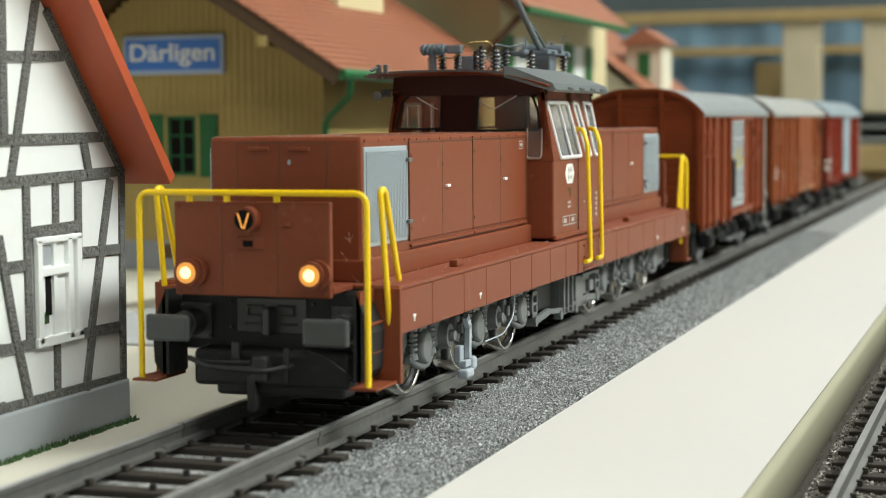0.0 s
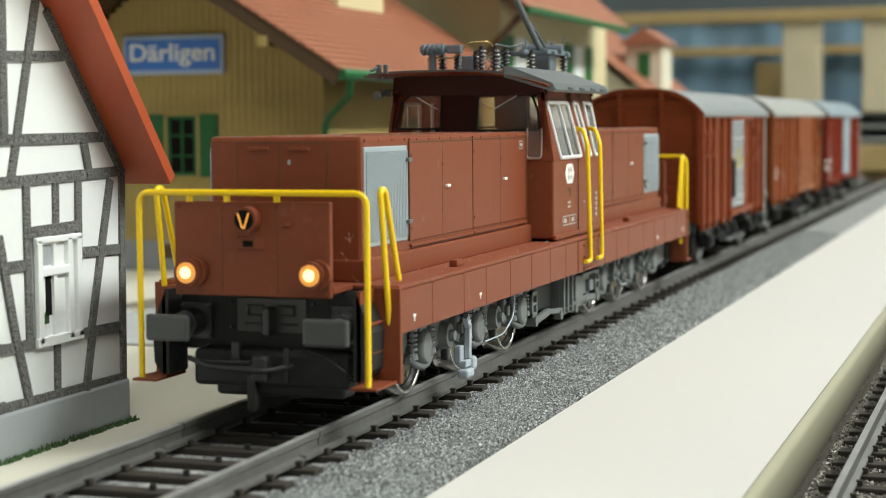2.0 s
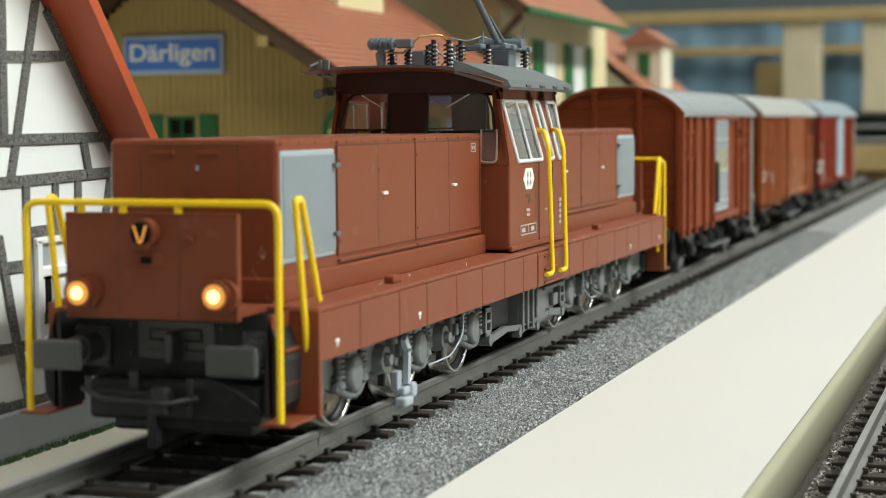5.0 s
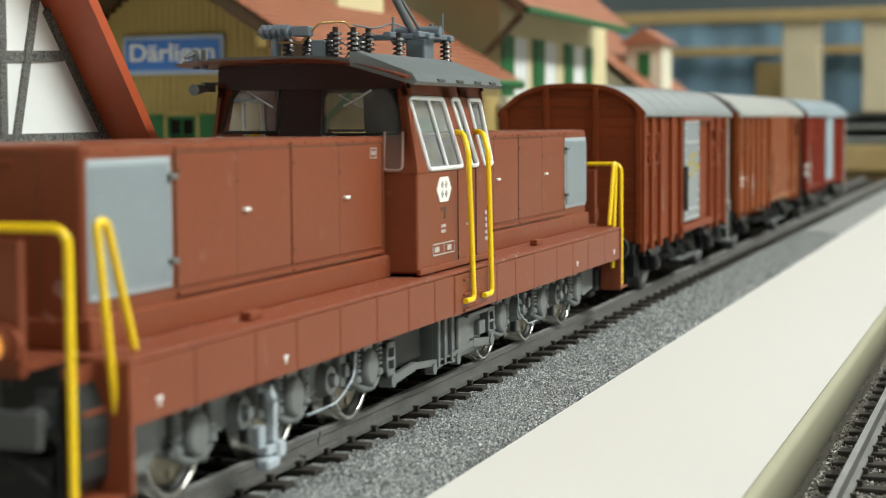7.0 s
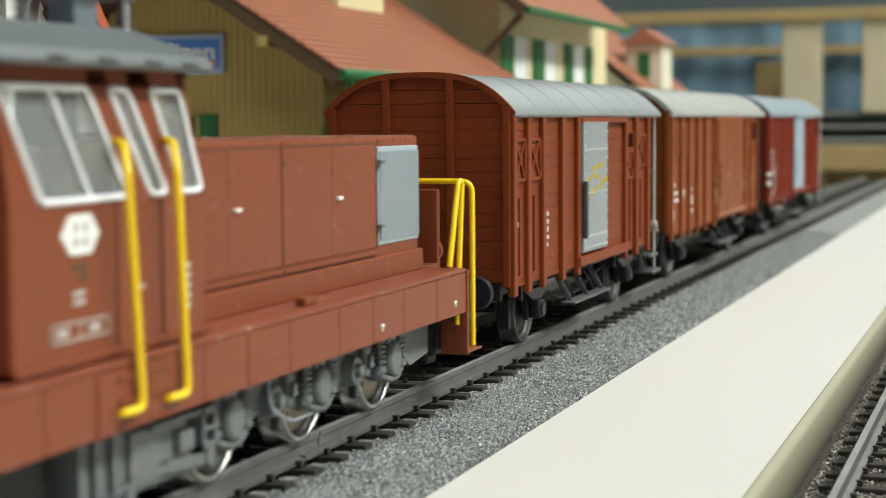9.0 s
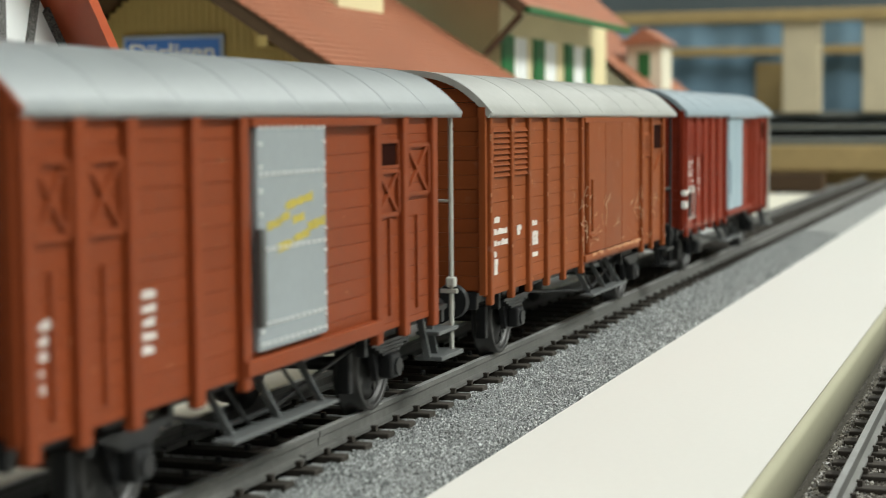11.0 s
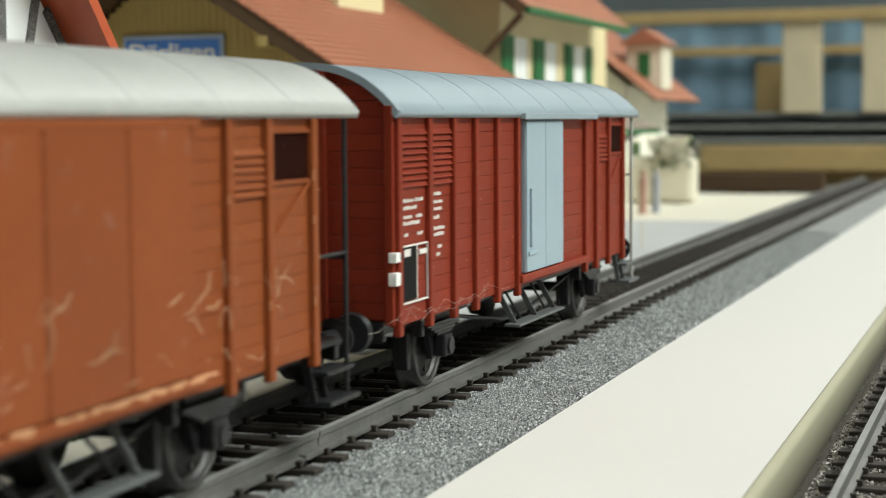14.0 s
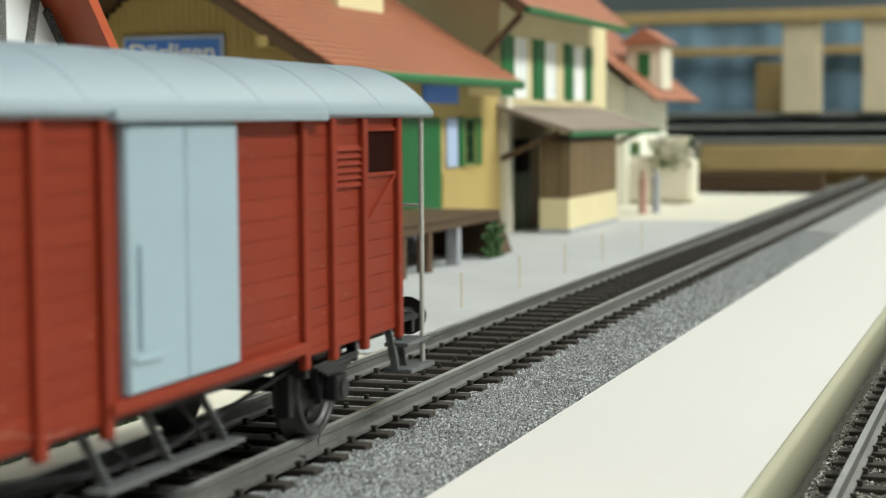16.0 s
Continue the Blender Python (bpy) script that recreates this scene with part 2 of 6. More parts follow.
        me.polygons.foreach_set("use_smooth", self.s)
        me.update()
        return me


def rounded(path, rad, n=5):
    out = [Vector(path[0])]
    for a, b, c in zip(path, path[1:], path[2:]):
        a, b, c = Vector(a), Vector(b), Vector(c)
        u, w = (a - b).normalized(), (c - b).normalized()
        s, e = b + u * rad, b + w * rad
        for i in range(n + 1):
            t = i / n
            out.append(s * (1 - t) ** 2 + b * 2 * t * (1 - t) + e * t ** 2)
    return out + [Vector(path[-1])]


def part(name, g, material, parent, label="", group=""):
    me = g.mesh(name)
    me.materials.append(material)
    ob = new(name, me)
    ob.parent = parent
    return tagged(ob, label, group=group)


def thing(name, label, category, at=(0, 0, 0), group="", kind=""):
    """An Empty at a thing's base; the parts made after it are placed from there."""
    ob = new(name)
    ob.empty_display_size = 0.01
    ob.location = Vector(at) * MM
    ORG[:] = at
    return tagged(ob, label, category, group, kind)


def solid(name, g, material, label, category, at=(0, 0, 0), group="", kind=""):
    """A thing of one mesh."""
    ORG[:] = at
    me = g.mesh(name)
    me.materials.append(material)
    ob = new(name, me)
    ob.location = Vector(at) * MM
    return tagged(ob, label, category, group, kind)


def lettering(text, height, width, depth):
    """Letters as a mesh, centred, in the x-z plane, facing -y; millimetres."""
    cu = bpy.data.curves.new("lettering", "FONT")
    cu.body, cu.size, cu.extrude, cu.align_x, cu.align_y = text, 1.0, 0.02, "CENTER", "CENTER"
    cu.offset = 0.018
    tmp = new("lettering", cu)
    bpy.context.view_layer.update()
    me = bpy.data.meshes.new_from_object(tmp.evaluated_get(bpy.context.evaluated_depsgraph_get()))
    xs, ys = [v.co.x for v in me.vertices], [v.co.y for v in me.vertices]
    sx, sy = width / (max(xs) - min(xs)), height / (max(ys) - min(ys))
    cx, cy = (max(xs) + min(xs)) / 2, (max(ys) + min(ys)) / 2
    g = G()
    g.raw([((v.co.x - cx) * sx, -depth if v.co.z > 0 else 0.0, (v.co.y - cy) * sy) for v in me.vertices], [tuple(p.vertices) for p in me.polygons])
    bpy.data.objects.remove(tmp)
    return g


# ---- the room, the boards, the tracks ----
def room():
    X0, X1, Y0, Y1 = -1100, 2000, -2100, 3100
    solid("floor", G().box(X0, X1, Y0, Y1, -1000, -950), ROOMFLOOR, "grey vinyl floor of the layout room", "floor", (0, 0, -950), kind="structure")
    for name, b in (("wall_north", (X0, X1, Y1, Y1 + 100, -950, 1500)), ("wall_south", (X0, X1, Y0 - 100, Y0, -950, 1500)),
                    ("wall_west", (X0 - 100, X0, Y0, Y1, -950, 1500)), ("wall_east", (X1, X1 + 100, Y0, Y1, -950, 1500))):
        solid(name, G().box(*b), ROOMWALL, "plain painted wall of the layout room", "wall", (b[0], b[2], -950), kind="structure")
    solid("ceiling", G().box(X0 - 100, X1 + 100, Y0 - 100, Y1 + 100, 1500, 1560), ROOMWALL, "plain painted ceiling of the layout room", "ceiling", (0, 0, 1500), kind="structure")
    # Housings out of view for the room light and the two added fills.
    for x, y, sx, sy, w in LAMPS:
        lamp = thing("unseen_ceiling_light", "long unseen ceiling light with white diffuser", "ceiling light", (x * 1000, y * 1000, 1500), "ceiling lights")
        hx, hy = sx * 500, sy * 500
        part("housing", G().box(x * 1000 - hx - 20, x * 1000 + hx + 20, y * 1000 - hy - 20, y * 1000 + hy + 20, 1450, 1500, 5), POST, lamp)
        part("diffuser", G().box(x * 1000 - hx, x * 1000 + hx, y * 1000 - hy, y * 1000 + hy, 1440, 1449), TUBEGLOW, lamp, "white glowing diffuser")


def boards():
    solid("ground", G().box(-700, 49.9, -600, 745, -24, -5.0, 0.6), BOARD, "cream painted plywood layout board", "ground", (0, 0, -24), kind="structure")
    solid("platform", G().prism([(25.2, -5.6), (25.2, -4.9), (25.4, -4.7), (57.6, -4.7), (57.6, -5.6)], "y", -560, 742), PLATFORM, "smooth white card platform strip beside the track", "platform", (41, 0, -5.6), kind="structure")
    rim = [(57.61, -4.72)] + [(57.6 + 1.2 * math.sin(radians(k * 9)), -5.92 + 1.2 * math.cos(radians(k * 9))) for k in range(1, 11)]
    solid("platform_edge", G().prism(rim + [(58.8, -12.6), (50.0, -12.6), (50.0, -5.62), (57.61, -5.62)], "y", -560, 744, True), EDGE, "olive-painted rounded edge of the raised board", "board edge", (54, 0, -12.6), kind="structure")
    solid("ground_lower", G().box(58.9, 420, -600, 940, -30, -12.6), BOARD, "lower cream plywood layout board", "ground", (240, 0, -30), kind="structure")
    solid("pavement", G().box(-94, -19, 95, 486, -5, -4.4, 0.2), PAVE, "light grey card pavement before the station", "pavement", (-60, 300, -5), kind="structure")


def rail_profile(c, z):
    return [(c - 1.0, z - 2.5), (c + 1.0, z - 2.5), (c + 1.0, z - 2.15), (c + 0.25, z - 1.9), (c + 0.25, z - 0.85), (c + 0.48, z - 0.65), (c + 0.48, z - 0.08), (c + 0.38, z),
            (c - 0.38, z), (c - 0.48, z - 0.08), (c - 0.48, z - 0.65), (c - 0.25, z - 0.85), (c - 0.25, z - 1.9), (c - 1.0, z - 2.15)]


def track(cx, z, y0, y1, first, pitch, bed, label, bedwidth, base):
    tr = thing("railway_track", label, "track", (cx, 0, base))
    for sx in (-8.72, 8.72):
        g = G()
        for a, b in ((y0, 0.4), (0.7, y1)):
            g.prism(rail_profile(cx + sx, z), "y", a, b)
        rl = part("rail", g, RAIL, tr, "dull nickel rail")
        g = G()
        for a, b in ((y0, 0.4), (0.7, y1)):
            g.box(cx + sx - 0.40, cx + sx + 0.40, a, b, z - 0.06, z + 0.012)
        part("rail_head", g, RAILTOP, rl, "bright polished rail head")
        g = G().box(cx + sx - 1.15, cx + sx + 1.15, -5, 6, z - 2.5, z - 1.75, 0.15)
        part("rail_joiner", g, RAIL, rl)
        g = G()
        n = int((y1 - y0) / pitch)
        for k in range(n):
            y = first + k * pitch
            if y > 330:
                break
            for o in (-1.25, 1.25):
                g.box(cx + sx + o - 0.36, cx + sx + o + 0.36, y - 0.4, y + 0.4, z - 2.6, z - 1.95)
        tagged(part("rail_clip", g, SLEEPER, rl), kind="stuff")
    w0, w1 = bedwidth
    prof = [(cx - w0, base), (cx - w0 + 1.0, base + 0.7), (cx - 13.6, z - 3.5), (cx + 13.6, z - 3.5), (cx + w1 - 1.0, base + 0.7), (cx + w1, base)]
    part("roadbed", G().prism(prof, "y", y0, y1), bed, tr, "moulded grey ballast roadbed")
    return tr


def sleepers(tr, cx, z, first, pitch, count):
    ORG[:] = (cx, 0, tr.location.z * 1000)
    ys = Vector((cx, 0, z - 3.2)) - Vector(ORG)
    ORG[:] = (0, 0, 0)
    me = G().box(-12.3, 12.3, -1.25, 1.25, -1.2, 0.48, 0.16).mesh("sleeper")
    me.materials.append(SLEEPER)
    st = G().cyl((0, 0, 0.4), (0, 0, 1.15), 0.42, 10, 0.36).mesh("stud")
    st.materials.append(BLACK)
    rnd = random.Random(4)
    for k in range(count):
        ob = new("sleeper", me)
        ob.parent = tr
        ob.matrix_basis = pose(ys.x * MM, (first + k * pitch + rnd.uniform(-0.15, 0.15)) * MM, ys.z * MM, 0, 0, rnd.uniform(-0.5, 0.5))
        if k < 60:
            s = new("stud", st)
            s.parent = ob


def grains(name, material, parent_label, at, rows, n, seed, size):
    """Loose grit: small uneven stones on the strips (x0, x1, z0, z1, y0, y1)."""
    rng = np.random.default_rng(seed)
    strips = np.array(rows, float)
    area = (strips[:, 1] - strips[:, 0]) * (strips[:, 5] - strips[:, 4])
    pick = rng.choice(len(rows), n, p=area / area.sum())
    s = strips[pick]
    u = rng.random(n)
    c = np.stack([s[:, 0] + u * (s[:, 1] - s[:, 0]), s[:, 4] + rng.random(n) * (s[:, 5] - s[:, 4]), s[:, 2] + u * (s[:, 3] - s[:, 2])], 1)
    r = rng.uniform(size[0], size[1], n)
    base = np.array([(1, 0, 0), (-1, 0, 0), (0, 1, 0), (0, -1, 0), (0, 0, 1), (0, 0, -1)], float)
    v = base[None] * rng.uniform(0.6, 1.25, (n, 6, 1)) + rng.normal(0, 0.18, (n, 6, 3))
    ax = rng.normal(size=(n, 3))
    ax /= np.linalg.norm(ax, axis=1)[:, None]
    an = rng.uniform(0, 3.1, n)[:, None, None]
    axb = ax[:, None, :]
    v = v * np.cos(an) + np.cross(np.broadcast_to(axb, v.shape), v) * np.sin(an) + axb * (v * axb).sum(-1, keepdims=True) * (1 - np.cos(an))
    v = (v * r[:, None, None] + c[:, None, :] - np.array(at)) * MM
    f = np.array([(0, 2, 4), (2, 1, 4), (1, 3, 4), (3, 0, 4), (2, 0, 5), (1, 2, 5), (3, 1, 5), (0, 3, 5)])
    f = (f[None] + np.arange(n)[:, None, None] * 6).reshape(-1, 3)
    me = bpy.data.meshes.new(name)
    me.from_pydata(v.reshape(-1, 3).tolist(), [], f.tolist())
    me.materials.append(material)
    ob = new(name, me)
    ob.location = Vector(at) * MM
    tagged(ob, parent_label, "gravel", kind="stuff")


def grit(name, tones):
    m = bpy.data.materials.new(name)
    m.use_nodes = True
    n, link = m.node_tree.nodes, m.node_tree.links.new
    b = n["Principled BSDF"]
    geo, ramp = n.new("ShaderNodeNewGeometry"), n.new("ShaderNodeValToRGB")
    link(geo.outputs["Random Per Island"], ramp.inputs[0])
    els = ramp.color_ramp.elements
    els[0].color, els[1].color = (*tones[0], 1), (*tones[-1], 1)
    for k, t in enumerate(tones[1:-1]):
        els.new((k + 1) / (len(tones) - 1)).color = (*t, 1)
    link(ramp.outputs[0], b.inputs["Base Color"])
    b.inputs["Roughness"].default_value = 0.38
    return m


# ---- the locomotive ----
def sx_box(g, s, x0, x1, *rest):
    a, b = sorted((s * x0, s * x1))
    return g.box(a, b, *rest)


LEN = 197.0


def specks(owner, seed, n, span, edge=False):
    """Pale dust and short lint lying on a level face (x0, x1, y0, y1, z)."""
    rnd = random.Random(seed)
    x0, x1, y0, y1, z = span
    g = G()
    for k in range(n):
        x, y = rnd.uniform(x0, x1), rnd.uniform(y0, y1)
        if edge and k % 2:
            x, y = (x1 - abs(rnd.gauss(0, 0.8)), y) if k % 4 == 1 else (x, y0 + abs(rnd.gauss(0, 0.8)))
        r = rnd.uniform(0.03, 0.085)
        if k % 14 == 0:
            a, q = rnd.uniform(0, 3.1), rnd.uniform(0.4, 1.3)
            g.tube([(x, y, z + 0.04), (x + q * 0.5 * math.cos(a), y + q * 0.5 * math.sin(a), z + rnd.uniform(0.05, 0.3)), (x + q * math.cos(a + 0.4), y + q * math.sin(a + 0.4), z + 0.05)], 0.025, 4)
        else:
            g.cyl((x, y, z - 0.02), (x, y, z + r), r, 5, r * 0.5)
    tagged(part("dust", g, THREAD, owner, "pale dust specks and lint"), kind="stuff")


def hood(loco, y0, y1, doors, grille, front):
    body = part("hood", G().box(-10.1, 10.1, y0, y1, 16.0, 33.7, 0.5), LOCO, loco)
    part("hood_sill", G().box(-10.7, 10.7, y0 - 0.2, y1 + 0.2, 16.0, 18.9, 0.3), LOCO, body)
    for s in (1, -1):
        for a, b in doors:
            g = G()
            sx_box(g, s, 9.9, 10.28, a + 0.1, b - 0.1, 20.0, 32.7, 0.12)
            d = part("door", g, LOCO, body)
            mid = (a + b) / 2
            g = G()
            for y in (a, mid - 0.2, b):
                sx_box(g, s, 10.05, 10.30, y - 0.05, y + 0.05, 20.0, 32.8)
            sx_box(g, s, 10.05, 10.22, a, b, 32.75, 32.85)
            part("door_joint", g, BROWNWOOD, d)
            part("door_strip", sx_box(G(), s, 9.9, 10.5, a + 0.2, b - 0.2, 19.2, 19.6, 0.1), LOCO, d)
            g = G()
            sx_box(g, s, 10.25, 10.7, mid + 1.0, mid + 2.3, 26.45, 26.85, 0.1)
            part("handle", g, WHITE_PRINT, d, "white door handle")
            g = G()
            for y, z in ((a + 0.5, 21.4), (a + 0.5, 30.9), (mid - 0.2, 29.4)):
                sx_box(g, s, 10.2, 10.36, y, y + 0.25, z, z + 0.4)
            part("hinge", g, BROWNWOOD, d)
        a, b = grille
        g = G()
        sx_box(g, s, 9.9, 10.3, a, b, 20.2, 32.4, 0.15)
        gr = part("grille_door", g, GREY_DOOR, body, "light grey louvred door")
        g = G()
        n = 26
        for k in range(n):
            y = a + 0.5 + (b - a - 1.0) * k / (n - 1)
            sx_box(g, s, 10.3, 10.5, y - 0.13, y + 0.13, 20.8, 31.8)
        part("louvre", g, GREY_DOOR, gr)
        g = G()
        yh = b - 0.2 if front else a + 0.2
        for z in (22.4, 30.3):
            sx_box(g, s, 10.3, 11.0, yh - 0.9, yh + 0.5, z, z + 0.5, 0.1)
        part("hinge", g, BOGIE, gr)
    g = G()
    for s in (1, -1):
        for a, b in doors + [grille]:
            sx_box(g, s, 10.0, 10.3, a + 0.2, a + 0.6, 33.0, 33.3)
    part("rivet", g, LOCO, body)
    ye = y0 if front else y1
    o = -1 if front else 1
    g = G()
    for x0, x1 in ((-4.8, -2.0), (0.6, 3.4)):
        a, b = sorted((ye, ye + o * 0.35))
        g.box(x0, x1, a, b, 32.0, 32.45, 0.1)
    part("grab_handle", g, LOCO, body)
    g = G()
    a, b = sorted((ye, ye + o * 0.12))
    g.box(0.45, 0.85, a, b, 30.3, 30.9, 0.03)
    part("plate", g, GREY_DOOR, body)
    g = G()
    a, b = sorted((ye + o * 0.01, ye + o * 0.05))
    for x in (-6.3, -0.6, 5.6):
        g.box(x - 0.05, x + 0.05, a, b, 19.4, 33.0)
    g.box(-6.3, 5.6, a, b, 32.95, 33.05)
    part("panel_joint", g, BROWNWOOD, body)
    g = G()
    n = int((y1 - y0) / 4.6)
    for s in (1, -1):
        for k in range(n):
            y = y0 + 1.2 + k * 4.6
            g.cyl((s * 10.05, y, 33.15), (s * 10.2, y, 33.15), 0.16, 6)
    tagged(part("bolt", g, LOCO, body), kind="stuff")
    specks(body, int(y0), 170, (-10.0, 10.0, y0 + 0.3, y1 - 0.3, 33.72), edge=True)


def end_gear(loco, e):
    """The nose plate, lamps, buffers, coupler, steps and rails of one end; e mirrors to the rear."""
    def Y(y):
        return y if e == 0 else LEN - y

    def bx(g, x0, x1, y0, y1, z0, z1, b=0.0):
        a, c = sorted((Y(y0), Y(y1)))
        return g.box(x0, x1, a, c, z0, z1, b)
    nose = part("nose_plate", bx(G(), -10.0, 10.0, 2.3, 3.3, 15.1, 26.25, 0.2), LOCO, loco)
    bx_g = bx(G(), -10.0, 10.0, 3.3, 9.5, 15.6, 16.2)
    part("end_deck", bx_g, LOCO_DECK, loco)
    part("plate_joint", bx(bx(G(), -3.75, -3.69, 2.27, 2.4, 15.2, 26.0), 3.35, 3.41, 2.27, 2.4, 15.2, 26.0), BROWNWOOD, nose)
    g = G()
    for x in (-9.4, -6.2, 3.0, 9.4):
        for z in (15.7, 25.7):
            bx(g, x - 0.18, x + 0.18, 2.15, 2.3, z - 0.18, z + 0.18)
    part("rivet", g, LOCO, nose)
    part("bracket", bx(bx(G(), -1.7, 1.8, 2.1, 2.3, 20.7, 22.2, 0.1), 4.3, 5.2, 1.9, 2.3, 23.4, 23.9, 0.1), LOCO, nose)
    # Raised near-black block in place of the shaded hollow in the bracket.
    part("bracket_recess", bx(G(), -0.9, 0.3, 1.95, 2.15, 21.0, 21.7), DARKIN, nose)
    lit = e == 0
    for x in (-7.9, 7.9):
        h = part("headlamp", G().cyl((x, Y(1.1), 17.85), (x, Y(2.5), 17.85), 1.65, 24).cyl((x + 0.55, Y(1.6), 17.85), (x + 0.55, Y(2.6), 17.85), 1.75, 24), LOCO, loco, "round lamp housing with lit bulb")
        part("reflector", G().cyl((x, Y(0.96), 17.85), (x, Y(1.2), 17.85), 1.25, 24), LAMP_HALO if lit else CHROME, h)
        part("lens", G().cyl((x - 0.05, Y(0.80), 17.85), (x - 0.05, Y(1.1), 17.85), 0.62, 24, 0.75), LAMP_GLOW if lit else CHROME, h, "glowing warm lens" if lit else "")
    h = part("top_lamp", G().cyl((-0.2, Y(0.9), 24.2), (-0.2, Y(2.5), 24.2), 1.55, 24), LOCO, loco)
    part("lens", G().cyl((-0.2, Y(0.78), 24.2), (-0.2, Y(1.0), 24.2), 1.18, 24), DARKIN, h)
    g = G()
    for s in (1, -1):
        g.quadbar((-0.2 + s * 0.1, Y(0.7), 23.2), (-0.2 + s * 0.70, Y(0.7), 25.0), 0.2, (0, -1 if e == 0 else 1, 0), 0.12)
    part("glowing_bar", g, LAMP_HALO if lit else CHROME, h, "orange glowing bars")
    # buffer beam and cheeks
    beam = part("buffer_beam", bx(G(), -12.2, 12.2, 7.9, 9.6, 8.0, 15.4, 0.2), BEAMBLACK, loco, "dark grey buffer beam")
    for s in (1, -1):
        pts = [(s * 12.4, 15.5), (s * 14.2, 11.0), (s * 14.0, 6.6), (s * 13.0, 5.2), (s * 12.0, 5.2), (s * 12.0, 15.5)]
        a, b = sorted((Y(4.2), Y(9.0)))
        part("cheek_plate", G().prism(pts, "y", a, b), BEAMBLACK, beam)
        bf = part("buffer", G().cyl((s * 10.1, Y(0.9), 11.35), (s * 10.1, Y(8.0), 11.35), 1.25, 18).cyl((s * 10.1, Y(4.6), 11.35), (s * 10.1, Y(8.0), 11.35), 1.6, 18), BUFFER, loco)
        part("buffer_head", bx(G(), s * 10.1 - 2.85, s * 10.1 + 2.85, 0.0, 0.95, 9.75, 12.95, 0.38), BUFFER, bf, "rectangular dark grey buffer head")
        g = bx(G(), s * 10.1 - 2.2, s * 10.1 + 2.2, 7.5, 7.9, 9.2, 13.6, 0.1)
        for dx in (-1.8, 1.8):
            for z in (9.7, 13.1):
                bx(g, s * 10.1 + dx - 0.25, s * 10.1 + dx + 0.25, 7.2, 7.6, z - 0.25, z + 0.25, 0.08)
        part("flange", g, BUFFER, bf)
    g = G()
    for s in (1, -1):
        g.tube([(s * 0.9, Y(7.7), 13.4), (s * 3.0, Y(7.5), 13.4), (s * 3.0, Y(7.5), 12.3), (s * 1.2, Y(7.5), 12.3), (s * 1.2, Y(7.5), 11.2), (s * 3.4, Y(7.7), 11.2)], 0.2, 8)
    bx(g, -0.5, 0.5, 5.8, 8.0, 10.0, 13.4, 0.3)
    bx(g, -4.6, 4.6, 7.7, 7.95, 10.2, 14.4, 0.1)
    for x in (-5.4, 5.4):
        for z in (10.8, 13.8):
            bx(g, x - 0.2, x + 0.2, 7.6, 7.95, z - 0.2, z + 0.2, 0.06)
    part("draw_hook", g, BUFFER, beam)
    part("valance", bx(bx(G(), -9.0, 11.2, 4.6, 8.6, 4.0, 8.4, 0.6), -6.2, 10.4, 5.0, 9.0, 2.9, 4.6, 0.5), BEAMBLACK, loco)
    g = bx(G(), -0.6, 1.4, 1.5, 9.0, 5.9, 7.2, 0.3)
    bx(g, -6.5, -0.4, 2.4, 3.2, 6.9, 7.5, 0.2)
    bx(g, -3.4, -2.2, 3.4, 4.0, 6.6, 9.6, 0.2)
    bx(g, 0.3, 2.2, 1.2, 2.6, 5.2, 8.2, 0.3)
    bx(g, -1.6, -0.5, 3.8, 5.2, 1.2, 6.0, 0.2)
    g.tube(rounded([(-9.0, Y(3.6), 7.4), (-5.5, Y(1.6), 6.8), (2.0, Y(1.2), 6.5), (4.5, Y(3.8), 6.9)], 1.0), 0.35, 8)
    bx(g, 3.6, 4.2, 2.9, 3.5, 5.0, 9.0, 0.1)
    part("coupler", g, BLACK, loco, "black plastic loop coupler")
    g = G()
    g.tube(rounded([(6.0, Y(4.4), 8.6), (8.4, Y(3.6), 8.2), (10.8, Y(4.0), 6.5), (11.6, Y(5.4), 5.0)], 1.0), 0.18, 6)
    part("brake_hose", g, BLACK, beam)
    # steps
    for s in (1, -1):
        a, b = sorted((s * 12.4, s * 12.9))
        st = part("step_frame", bx(G(), a, b, 4.2, 8.8, 5.0, 15.8), LOCO, loco)
        a, b = sorted((s * 12.4, s * 16.2))
        part("step_back", bx(G(), a, b, 8.6, 9.3, 4.6, 15.9, 0.1), LOCO, st)
        for z, y0, y1, xo in ((4.9, 1.8, 8.8, 15.8), (8.7, 4.6, 8.8, 14.1), (12.1, 4.8, 8.8, 14.1)):
            a, b = sorted((s * 12.4, s * xo))
            part("tread", bx(G(), a, b, y0, y1, z - 0.3, z, 0.1), LOCO, st)
    # yellow rails
    g = G().tube(rounded([(-14.6, Y(2.2), 5.0), (-14.6, Y(2.2), 27.3), (14.6, Y(2.2), 27.3), (14.6, Y(2.2), 5.0)], 1.6), 0.38, 12)
    r = part("end_handrail", g, YELLOW, loco, "yellow plastic end handrail")
    g = G()
    for x in (-7.9, -3.0, 3.4):
        bx(g, x - 0.32, x + 0.32, 2.0, 2.5, 26.2, 27.2)
    part("rail_bracket", g, YELLOW, r)
    for s in (1, -1):
        g = G().tube(rounded([(s * 14.7, Y(9.4), 8.6), (s * 14.6, Y(6.5), 27.5), (s * 14.6, Y(8.1), 27.6), (s * 14.7, Y(12.2), 16.5)], 0.8), 0.37, 12)
        part("step_handrail", g, YELLOW, loco, "yellow plastic step handrail")


def roof_z(x):
    return 42.95 - (2.25 * (x / 15.3) ** 2.2 if x > 0 else 0.45 * (-x / 15.3) ** 4)


